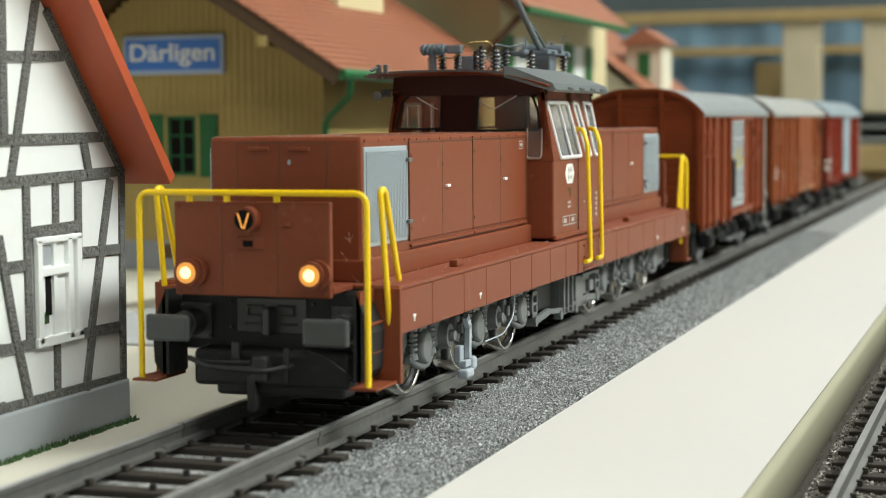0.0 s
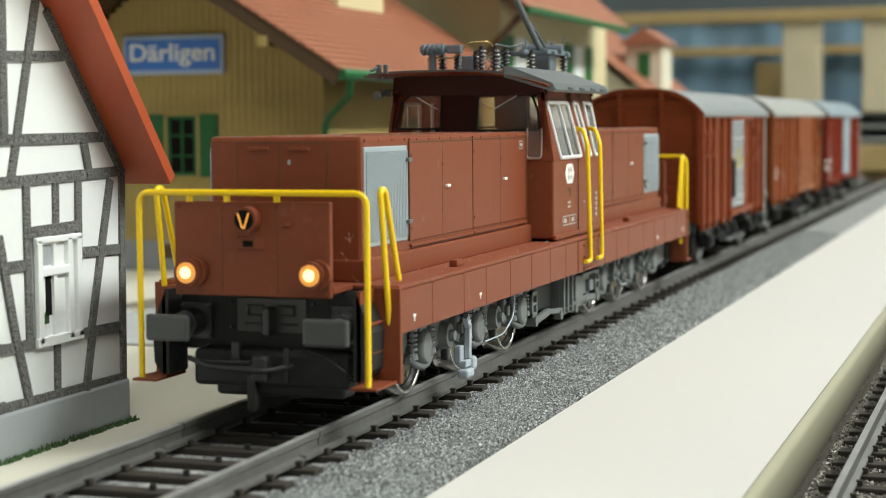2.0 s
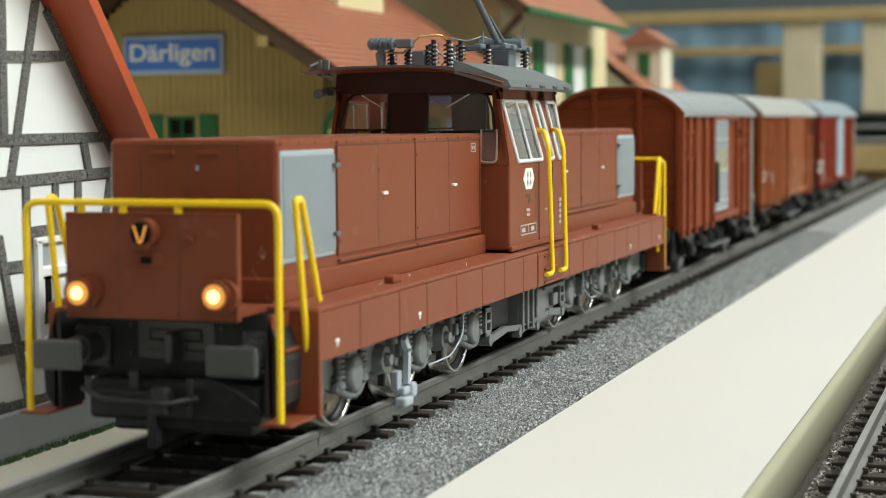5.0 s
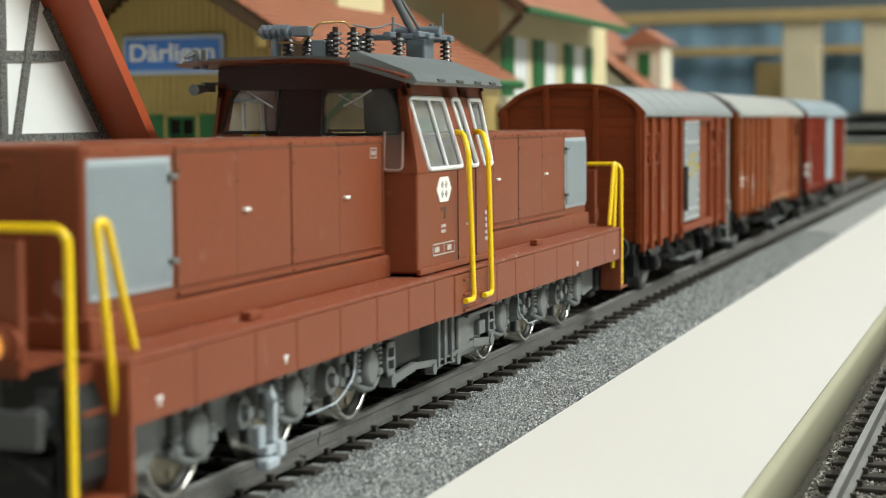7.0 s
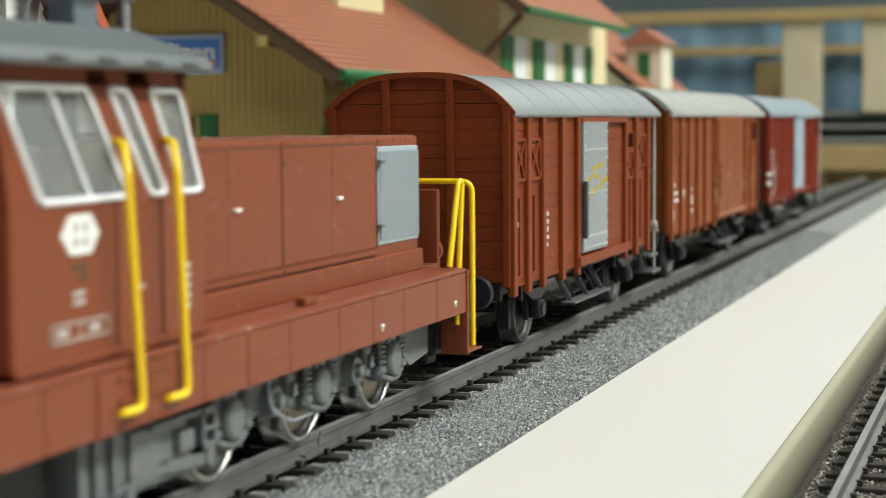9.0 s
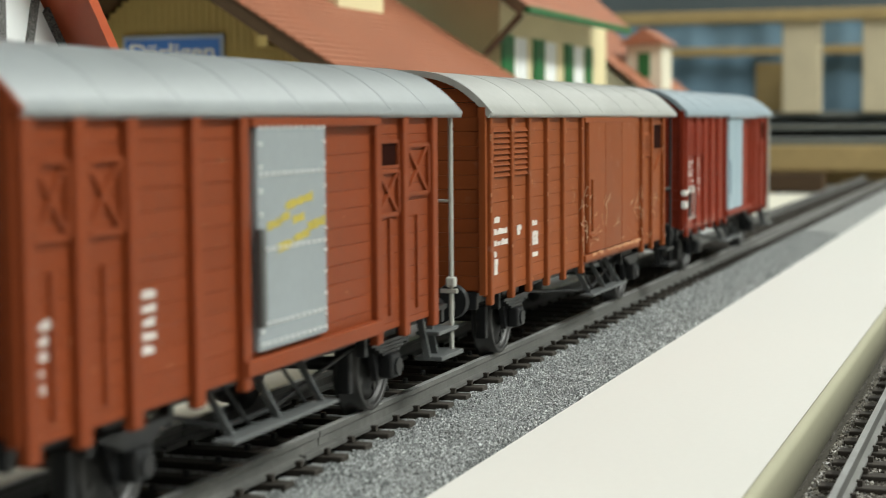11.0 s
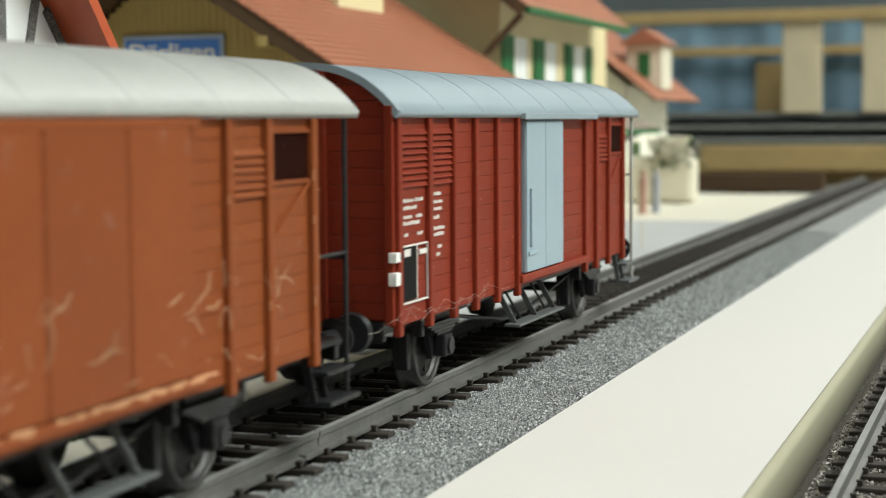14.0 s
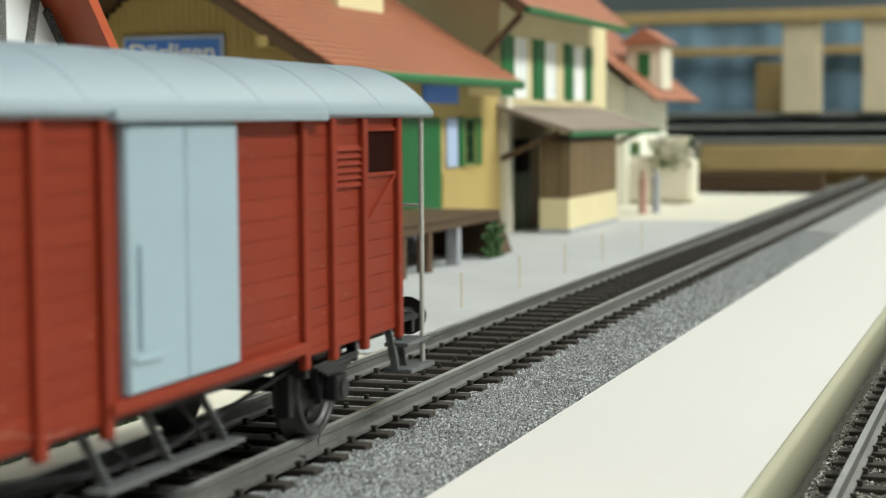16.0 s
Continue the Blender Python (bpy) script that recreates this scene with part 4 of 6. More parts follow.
def bogies(loco):
    for ax, inner in (((27.5, 50.0, 72.0), 1), ((125.0, 147.2, 169.7), -1)):
        for s in (1, -1):
            a, b = sorted((s * 10.3, s * 11.2))
            pts = [(ax[0] - 6.4, 9.4), (ax[2] + 6.4, 9.4), (ax[2] + 6.0, 5.6), (ax[2] + 2.6, 4.4)]
            for p, q in ((ax[2], ax[1]), (ax[1], ax[0])):
                pts += [(p - 2.6, 4.0), (p - 4.6, 4.8), ((p + q) / 2 + 2.2, 5.6), ((p + q) / 2, 4.6), ((p + q) / 2 - 2.2, 5.6), (q + 4.6, 4.8), (q + 2.6, 4.0)]
            pts += [(ax[0] - 2.6, 4.4), (ax[0] - 6.0, 5.6)]
            bg = part("bogie_frame", G().prism(pts, "x", a, b), BOGIE, loco, "grey moulded bogie side frame")
            for y in ax:
                g = G()
                seg = 22
                rings = ((11.1, 2.2, 2.5), (12.3, 2.1, 2.4), (12.8, 1.9, 2.2), (12.95, 1.5, 1.8))
                vs = [(s * x, y + ry * math.cos(k * math.tau / seg), 6.4 + rz * math.sin(k * math.tau / seg)) for x, ry, rz in rings for k in range(seg)]
                g.raw(vs, [(i * seg + k, i * seg + (k + 1) % seg, (i + 1) * seg + (k + 1) % seg, (i + 1) * seg + k) for i in range(3) for k in range(seg)], True)
                g.raw(vs[-seg:], [tuple(range(seg))])
                sx_box(g, s, 11.1, 12.4, y - 1.4, y + 1.4, 8.4, 9.6, 0.25)
                part("axle_box", g, BOGIE, bg, "oval grey axle box cover")
                for dy in (-3.5, 3.5):
                    g = G().cyl((s * 11.9, y + dy, 5.4), (s * 11.9, y + dy, 9.6), 0.42, 8)
                    for k in range(5):
                        g.cyl((s * 11.9, y + dy, 6.4 + k * 0.6), (s * 11.9, y + dy, 6.72 + k * 0.6), 0.8, 10)
                    g.cyl((s * 11.9, y + dy, 5.2), (s * 11.9, y + dy, 5.9), 0.95, 10, 0.8)
                    part("coil_spring", g, BOGIE, bg)
                g = G().tube(rounded([(s * 11.8, y - 4.6, 5.3), (s * 12.3, y - 1.6, 4.0), (s * 12.3, y + 1.6, 4.0), (s * 11.8, y + 4.6, 5.3)], 1.0), 0.45, 8)
                part("spring_beam", g, BOGIE, bg)
            for p, q in zip(ax, ax[1:]):
                m = (p + q) / 2
                g = G().cyl((s * 11.0, m - 0.6, 6.6), (s * 12.4, m - 0.6, 6.6), 2.0, 18, 1.6).cyl((s * 12.3, m - 0.6, 6.6), (s * 13.1, m - 0.6, 6.6), 0.9, 12, 0.7)
                sx_box(g, s, 11.0, 12.3, m + 2.4, m + 4.0, 5.4, 9.0, 0.3)
                sx_box(g, s, 12.2, 12.9, m + 2.7, m + 3.7, 6.4, 8.0, 0.2)
                part("brake_cylinder", g, BOGIE, bg)
                g = G()
                for o in (-5.2, 4.8):
                    sx_box(g, s, 9.2, 10.4, m + o - 0.6, m + o + 0.6, 2.4, 6.8, 0.3)
                part("brake_shoe", g, BUFFER, bg)
            # small framed bracket and the pull rod at the inner end
            yb = ax[2] + 6.0 if inner > 0 else ax[0] - 6.0
            g = G()
            for y0, y1, z0, z1 in ((-1.5, 1.5, 8.0, 8.8), (-1.5, 1.5, 4.6, 5.4), (-1.5, -0.9, 4.6, 8.8), (0.9, 1.5, 4.6, 8.8), (-1.0, 1.0, 6.5, 6.9)):
                sx_box(g, s, 11.6, 13.0, yb + y0, yb + y1, z0, z1, 0.12)
            sx_box(g, s, 10.6, 11.7, yb - 1.4, yb + 1.4, 4.8, 9.4, 0.2)
            part("bracket", g, BOGIE, bg, "grey framed bracket")
            g = G().quadbar((s * 12.4, yb + inner * 0.4, 3.9), (s * 12.4, yb + inner * 8.6, 4.6), 1.1, (s, 0, 0), 0.6).quadbar((s * 12.4, yb + inner * 8.2, 4.6), (s * 12.4, yb + inner * 25.4, 3.3), 0.8, (s, 0, 0), 0.55)
            g.cyl((s * 11.4, yb + inner * 0.4, 4.0), (s * 13.2, yb + inner * 0.4, 4.0), 0.9, 12).cyl((s * 12.0, yb + inner * 25.4, 3.3), (s * 13.2, yb + inner * 25.4, 3.3), 0.8, 12)
            part("pull_rod", g, BOGIE, bg)
            g = G().tube(rounded([(s * 13.3, 65.6, 10.2), (s * 13.3, 65.2, 6.4), (s * 13.3, 60.0, 4.2), (s * 12.6, 53.0, 3.9)] if inner > 0 else [(s * 13.3, 131.4, 10.2), (s * 13.3, 131.8, 6.4), (s * 13.3, 137.0, 4.2), (s * 12.6, 144.0, 3.9)], 1.6), 0.13, 6)
            part("air_pipe", g, SANDER, bg)
    for s in (1, -1):
        g = G().quadbar((s * 13.4, 40.6, 9.0), (s * 13.4, 41.9, 7.3), 0.95, (s, 0, 0), 0.7).quadbar((s * 13.4, 41.8, 7.6), (s * 13.4, 41.6, 3.2), 0.95, (s, 0, 0), 0.7)
        sx_box(g, s, 12.4, 13.4, 39.4, 41.0, 2.6, 5.0, 0.2)
        sx_box(g, s, 12.8, 14.2, 39.6, 43.2, 2.0, 3.0, 0.25)
        sx_box(g, s, 13.4, 14.6, 41.6, 43.4, 1.4, 3.3, 0.4)
        sx_box(g, s, 13.2, 14.8, 38.4, 41.4, 0.7, 1.9, 0.35)
        part("sander", g, SANDER, loco, "pale blue-grey sanding gear")
        eq = part("equipment_box", sx_box(G(), s, 10.0, 12.6, 95.0, 101.2, 3.4, 10.2, 0.3), BOGIE, loco, "grey underfloor equipment box")
        for y in (95.0, 97.6, 100.5):
            part("rib", sx_box(G(), s, 12.4, 13.2, y, y + 0.7, 3.2, 9.8, 0.15), BOGIE, eq)
        eq = part("equipment_box", sx_box(G(), s, 10.0, 12.4, 102.0, 115.6, 3.0, 9.8, 0.4), BOGIE, loco, "grey underfloor equipment box")
        part("lid", sx_box(G(), s, 12.3, 12.9, 104.0, 109.0, 4.0, 8.8, 0.3), BOGIE, eq)
        part("ledge", sx_box(G(), s, 12.0, 13.4, 107.0, 116.6, 8.4, 9.0, 0.15), BOGIE, eq)
        part("latch", sx_box(G(), s, 12.2, 13.2, 112.6, 115.4, 5.4, 7.4, 0.2), BOGIE, eq)
        # Added black block; it stands for the dark gap beneath the floor.
        part("tank", sx_box(G(), s, 9.0, 11.5, 80.0, 93.0, 4.6, 10.0, 0.5), BEAMBLACK, loco)
        g = G()
        a, b = sorted((s * 10.6, s * 11.6))
        g.prism([(12.0, 10.0), (24.0, 10.0), (23.4, 7.2), (19.0, 4.4), (12.2, 5.2)], "x", a, b)
        part("guard_plate", g, BOGIE, loco)
        g = G()
        g.prism([(LEN - 12.0, 10.0), (LEN - 24.0, 10.0), (LEN - 23.4, 7.2), (LEN - 19.0, 4.4), (LEN - 12.2, 5.2)], "x", a, b)
        part("guard_plate", g, BOGIE, loco)


WHEELS = []


def wheelset(owner, yc, y, r, tread, disc, spoked=False):
    """An axle with two flanged wheels, a mesh about its own centre."""
    ORG[:] = (0, 0, 0)
    me = G().cyl((-8.6, 0, 0), (8.6, 0, 0), 0.9, 10).mesh("wheelset")
    me.materials.append(tread)
    ob = new("wheelset", me)
    ob.parent = owner
    ob.location = (0, (y - yc) * MM, r * MM)
    for s in (1, -1):
        g = G()
        seg = 36

        def turned(prof):
            q = G()
            vs = [(s * x, rad * math.cos(k * math.tau / seg), rad * math.sin(k * math.tau / seg)) for x, rad in prof for k in range(seg)]
            return q.raw(vs, [(i * seg + k, i * seg + (k + 1) % seg, (i + 1) * seg + (k + 1) % seg, (i + 1) * seg + k) for i in range(len(prof) - 1) for k in range(seg)], True)
        g = turned([(7.5, r - 1.3), (9.2, r - 1.3), (9.3, r * 0.6), (9.6, r * 0.42), (10.1, r * 0.36), (10.2, 0.05)])
        for k in range(4):
            a = k * math.tau / 4 + 0.4
            g.cyl((s * 9.3, math.cos(a) * r * 0.6, math.sin(a) * r * 0.6), (s * 9.55, math.cos(a) * r * 0.6, math.sin(a) * r * 0.6), 0.5, 10)
        w = part("wheel", g, disc, ob)
        part("tyre", turned([(7.3, r * 0.3), (7.3, r + 0.75), (7.75, r + 0.8), (8.0, r), (10.0, r - 0.08), (10.1, r - 0.2), (10.1, r - 0.62), (9.9, r - 0.7)]), tread, w, "bright steel tyre" if tread is WHEEL else "")
        part("tyre_groove", turned([(9.9, r - 0.7), (9.6, r - 0.75), (9.3, r - 1.3)]), WHEEL_DARK, w)
    WHEELS.append((ob, Vector((0, (y - yc), r)), r))


def locomotive():
    loco = thing("locomotive", "oxide-brown model shunting locomotive with yellow handrails, lamps lit", "locomotive", (0, LEN / 2, 0))
    hood(loco, 12.1, 84.2, [(28.4, 55.0), (55.0, 82.6)], (12.6, 27.5), True)
    hood(loco, 115.4, 185.8, [(116.2, 142.2), (142.2, 170.2)], (170.7, 185.2), False)
    cab(loco)
    skirts(loco)
    end_gear(loco, 0)
    end_gear(loco, 1)
    bogies(loco)
    for y in (27.5, 50.0, 72.0, 125.0, 147.2, 169.7):
        wheelset(loco, LEN / 2, y, 6.0, WHEEL, WHEEL_TAN)
    return loco


# ---- the wagons ----
def wagon(name, label, y0, y1, roof_end, paint, roofpaint, posts, door, style, wheels):
    yc = (y0 + roof_end) / 2
    wg = thing(name, label, "goods wagon", (0, yc, 0), "goods wagons of the train")
    X, Z0, Z1 = 14.1, 11.6, 36.0
    body = part("body", G().box(-X + 0.3, X - 0.3, y0 + 0.4, y1 - 0.3, Z0 - 0.4, Z1 + 1.0), paint, wg)
    rows = 12
    h = (Z1 - Z0) / rows
    for k in range(rows):
        z = Z0 + k * h
        for s in (1, -1):
            g = G()
            sx_box(g, s, X - 0.5, X + 0.02, y0 + 0.2, y1 - 0.1, z + 0.010, z + h - 0.010, 0.08)
            part("side_board", g, paint, body)
        part("end_board", G().box(-X, X, y0 - 0.05, y0 + 0.6, z + 0.010, z + h - 0.010, 0.08), paint, body)
        part("end_board", G().box(-X, X, y1 - 0.5, y1 + 0.05, z + 0.010, z + h - 0.010, 0.08), paint, body)
    # gable ends under the arched roof

    def arch(x, o=0.0):
        return 36.3 + o + 6.0 * (1 - abs(x / 15.1) ** 3.1)
    n = 18
    for k in range(3):
        zlo = 36.0 + k * 2.0
        w = 15.1 * max(0.0, 1 - (zlo - 36.3) / 6.0) ** (1 / 3.1) if zlo > 36.4 else 14.1
        pts = [(-w, zlo + 0.06), (w, zlo + 0.06)]
        for i in range(n + 1):
            x = w - 2 * w * i / n
            pts.append((x, min(arch(x) - 0.3, zlo + 2.0 - 0.02) if arch(x) - 0.3 > zlo + 0.1 else zlo + 0.1))
        for a in (y0, y1 - 0.5):
            part("gable_board", G().prism(pts, "y", a, a + 0.5), paint, body)
    for s in (1, -1):
        for y in posts:
            hw = 0.95 if style == 1 else 0.72
            part("side_post", sx_box(G(), s, X - 0.3, X + (0.8 if style == 1 else 0.7), y - hw, y + hw, Z0 - 2.1, Z1 + 0.2, 0.22), paint, body)
    for a, o in ((y0, -1), (y1, 1)):
        for x in (-5.0, 5.0, -13.7, 13.7):
            ya, yb = sorted((a, a + o * 0.8))
            part("end_post", G().box(x - 0.55, x + 0.55, ya, yb, Z0 - 0.6, arch(x) - 0.5, 0.12), paint, body)
    g = G()
    for s in (1, -1):
        sx_box(g, s, X - 0.6, X + 0.05, y0, y1, Z0 - 0.9, Z0 + 0.01, 0.12)
        sx_box(g, s, X - 0.4, X + 0.3, y0, y1, Z1 - 0.1, Z1 + 0.6, 0.12)
    part("sill", g, paint, body)
    # roof
    top = [(-15.1 + 30.2 * k / 28, arch(-15.1 + 30.2 * k / 28, 0.35)) for k in range(29)]
    bot = [(x * 0.985, z - 0.75) for x, z in top]
    roof = part("roof", G().prism(top + bot[::-1], "y", y0 - 0.1, roof_end, True), roofpaint, wg, "arched sheet roof with seams")
    rim = [(x * 1.004, z + 0.05) for x, z in top]
    part("roof_rim", G().prism(rim + [(x * 0.97, z - 0.8) for x, z in top][::-1], "y", y0 - 0.7, y0 - 0.1), paint if style == 1 else roofpaint, roof)
    g = G()
    count = 8
    for k in range(count + 1):
        y = y0 + 0.3 + (roof_end - y0 - 0.7) * k / count
        t2 = [(x, z + 0.05) for x, z in top]
        b2 = [(x, z - 0.1) for x, z in top]
        g.prism(t2 + b2[::-1], "y", y - 0.16, y + 0.16)
    part("roof_seam", g, roofpaint, roof)
    # door
    d0, d1 = door
    for s in (1, -1):
        g = G()
        if style == 1:
            sx_box(g, s, X, X + 0.9, d0, d1, 13.0, 35.7, 0.15)
            dr = part("sliding_door", g, DOOR1, wg, "grey riveted sliding door")
            g = G()
            for z in (13.7, 15.6, 23.0, 30.4, 35.0):
                for k in range(12):
                    y = d0 + 0.7 + (d1 - d0 - 1.4) * k / 11
                    if z in (13.7, 35.0, 23.0, 15.6, 30.4):
                        g.cyl((s * (X + 0.85), y, z), (s * (X + 1.05), y, z), 0.22, 6)
            for k in range(9):
                for y in (d0 + 0.6, d1 - 0.6):
                    g.cyl((s * (X + 0.85), y, 15 + k * 2.3), (s * (X + 1.05), y, 15 + k * 2.3), 0.22, 6)
            part("rivet", g, CHROME, dr)
            g = G()
            rnd = random.Random(3)
            for y, z, w in ((d0 + 2.2, 25.2, 3.0), (d0 + 5.6, 25.9, 2.0), (d0 + 6.6, 27.0, 6.4), (d0 + 4.8, 22.9, 3.0), (d0 + 8.6, 23.6, 3.6), (d0 + 12.2, 24.6, 4.0), (d0 + 8.4, 25.5, 2.0)):
                t = 0.0
                while t < w:
                    q = rnd.uniform(0.35, 0.9)
                    g.quadbar((s * (X + 0.9), y + t, z + t * 0.12), (s * (X + 0.9), y + t + q, z + (t + q) * 0.12), rnd.uniform(0.6, 1.0), (s, 0, 0), 0.05)
                    t += q + 0.18
            part("yellow_lettering", g, YELLOW_PRINT, dr, "worn yellow lettering bars")
            g = G()
            sx_box(g, s, X + 0.9, X + 1.8, d0 - 1.0, d0 + 0.2, 15.5, 25.2, 0.25)
            part("door_handle", g, BUFFER, dr)
        else:
            m = DOOR3 if style == 3 else paint
            mid = [d0 + (d1 - d0) * (0.5 if style == 3 else 0.3)] if style == 3 else [d0 + 12.0, d0 + 25.0]
            ys = [d0] + mid + [d1]
            dr = part("sliding_door", sx_box(g, s, X, X + 0.7, d0, d1, 12.6, 35.5, 0.1), m, wg, "blue-grey sliding door" if style == 3 else "boarded orange-brown sliding door")
            for a, b in zip(ys, ys[1:]):
                g = G()
                sx_box(g, s, X + 0.5, X + 0.95, a + 0.1, b - 0.1, 12.7, 35.4, 0.15)
                part("door_leaf", g, m, dr)
            g = G()
            sx_box(g, s, X + 0.9, X + 1.3, d0 + 1.6, d0 + 2.5, 16.4, 25.3, 0.15)
            sx_box(g, s, X + 0.9, X + 1.2, d0 + 0.6, d0 + 5.4, 15.2, 15.8, 0.1)
            part("door_handle", g, m, dr)
        g = G()
        rail_a, rail_b = (d0 - 2.5, d1 + 21.0) if style == 3 else ((d0 - 2.5, d1 + 2.0) if style == 2 else (d0 - 1, d1 + 16))
        if style == 3:
            sx_box(g, s, X + 0.2, X + 1.6, rail_a, rail_b, 35.6, 36.6, 0.2)
        else:
            sx_box(g, s, X + 0.2, X + 1.0, rail_a, rail_b, 35.0, 35.9, 0.15)
        part("door_rail", g, roofpaint if style == 3 else paint, wg)
        g = G()
        sx_box(g, s, X - 0.3, X + 1.15, d0 - 3, d1 + (16 if style != 2 else 3), 10.9 if style == 1 else 11.4, 12.5, 0.15)
        part("door_runner", g, paint, wg)
    # louvres, hatch windows, braces
    for s in (1, -1):
        g = G()
        spots = []
        if style in (2, 3):
            for a, b in zip(posts[:2], posts[1:3]):
                spots.append((a + 0.74, b - 0.74, 27.4, 34.2))
            spots.append((posts[-3] + 0.7, posts[-2] - 0.7, 28.2, 33.0))
        for a, b, z0, z1 in spots:
            z = z0
            while z < z1:
                x0, x1 = X, X + 0.42
                vs = [(s * x0, a, z), (s * x0, b, z), (s * x1, a, z + 0.08), (s * x1, b, z + 0.08), (s * x0, a, z + 0.78), (s * x0, b, z + 0.78)]
                part("vent_louvre", G().raw(vs, [(0, 1, 3, 2), (2, 3, 5, 4), (0, 2, 4), (1, 5, 3)]), paint, body)
                z += 0.80
        p, q = posts[-2] + 0.8, posts[-1] - 0.8
        if style == 1:
            p, q = 289.4, 295.6
        zz0, zz1 = (30.3, 32.9) if style == 1 else (29.6, 34.4)
        # No hole is cut: the wagon's inner shade is this panel's dark red.
        g = G()
        sx_box(g, s, X - 0.3, X + 0.06, p, q, zz0, zz1)
        w = part("hatch_window", g, mat("hatch_shade_red", (0.016, 0.0035, 0.002), 0.8, spec=0.03, vary=0.3), wg, "flat window hatch with the inner shade painted dark")
        g = G()
        for a, b, c, d in ((p - 0.3, q + 0.3, zz0 - 0.4, zz0), (p - 0.3, q + 0.3, zz1, zz1 + 0.4), (p - 0.4, p, zz0, zz1), (q, q + 0.4, zz0, zz1)):
            sx_box(g, s, X, X + 0.35, a, b, c, d)
        part("window_frame", g, paint, w)
        bays = [(p, q, 23.6, 29.2)]
        if style == 1:
            bays = [(p, q, 24.5, 29.6), (298.8, 306.4, 26.6, 32.6), (216.6, 221.2, 26.6, 32.6), (224.2, 229.6, 26.6, 32.6)]
        for a, b, c, d in bays:
            bars = [((a, c), (b, d))]
            if style == 1:
                bars += [((a, d), (b, c)), ((a, c), (b, c)), ((a, d), (b, d)), ((a, c), (a, d)), ((b, c), (b, d))]
            for i, (u, v) in enumerate(bars):
                part("brace", G().quadbar((s * X, *u), (s * X, *v), 0.5, (s, 0, 0), 0.35 + 0.03 * i), paint, body)
        if style == 1:
            for y in (293.0, 302.6, 218.8, 226.8):
                part("batten", sx_box(G(), s, X, X + 0.35, y - 0.35, y + 0.35, 12.4, 24.0, 0.08), paint, body)
        # white lettering as plain bars
        g = G()
        x0, x1 = X + 0.02, X + 0.12
        rnd = random.Random(int(y0))
        if style == 2:
            bars = [(333.6, 335.0, 20.9), (335.4, 338.0, 20.9), (333.6, 336.2, 19.2), (336.6, 341.6, 19.2), (333.6, 336.4, 17.6), (337.0, 338.0, 17.6), (338.6, 342.0, 17.6), (333.6, 336.2, 16.0),
                    (333.8, 337.0, 14.9), (334.2, 336.6, 14.2), (333.8, 336.8, 13.5), (346.6, 349.0, 19.2), (346.8, 348.2, 18.5), (354.6, 357.4, 19.4), (354.4, 358.0, 17.8), (354.4, 358.0, 17.1), (354.4, 358.0, 16.4), (354.2, 357.8, 14.6)]
        elif style == 3:
            bars = [(480.4, 484.0, 25.6), (484.6, 487.4, 25.6), (480.4, 485.4, 24.7), (480.4, 483.6, 23.6), (485.0, 487.2, 23.6), (480.4, 486.0, 22.8), (480.6, 482.2, 21.4), (485.4, 487.2, 21.4),
                    (491.0, 494.6, 26.0), (491.0, 494.8, 25.0), (491.0, 494.6, 24.1), (491.2, 493.6, 23.0), (491.0, 495.6, 21.6), (491.0, 495.4, 20.8), (493.0, 494.6, 19.2), (492.6, 494.0, 18.2)]
        else:
            bars = [(214.9, 218.4, 19.6), (214.9, 218.0, 18.4), (214.9, 218.2, 17.2), (215.0, 217.6, 16.0), (215.0, 217.8, 14.6), (232.6, 235.4, 20.4), (232.6, 235.6, 19.2), (232.6, 235.2, 18.0), (232.8, 235.4, 16.8), (233.0, 235.0, 15.6)]
        for a, b, z in bars:
            y = a
            while y < b - 0.2:
                w2 = rnd.uniform(0.35, 0.8)
                sx_box(g, s, x0, x1, y, min(b, y + w2), z, z + rnd.uniform(0.5, 0.8) * (1.15 if style == 2 else 0.62 if style == 3 else 1.0))
                y += w2 + 0.22
        part("lettering", g, FADED, wg)
        if style == 3:
            g = G()
            sx_box(g, s, X + 0.1, X + 0.3, 479.4, 484.4, 13.6, 20.2)
            bd = part("chalk_board", g, mat("flat_black_panel", (0.006, 0.006, 0.006), 0.7, spec=0.1, vary=0.2), wg, "small black chalk panel with white border")
            g = G()
            for a, b, c, d in ((479.2, 488.6, 20.2, 20.4), (479.2, 488.6, 13.2, 13.4), (479.2, 479.4, 13.2, 20.3), (484.3, 484.5, 13.2, 20.3), (488.4, 488.6, 13.2, 20.3)):
                sx_box(g, s, X + 0.12, X + 0.36, a, b, c, d)
            sx_box(g, s, X + 0.12, X + 0.36, 479.8, 482.0, 19.0, 19.9)
            sx_box(g, s, X + 0.12, X + 0.36, 485.4, 488.0, 19.0, 19.6)
            part("white_border", g, FADED, bd)
            g = G()
            sx_box(g, s, X - 0.4, X + 0.7, 476.2, 478.2, 18.6, 19.8, 0.1)
            sx_box(g, s, X - 0.4, X + 0.7, 476.2, 478.0, 15.8, 17.4, 0.1)
            part("lamp_bracket", g, WHITE_PRINT, wg, "small white lamp brackets")
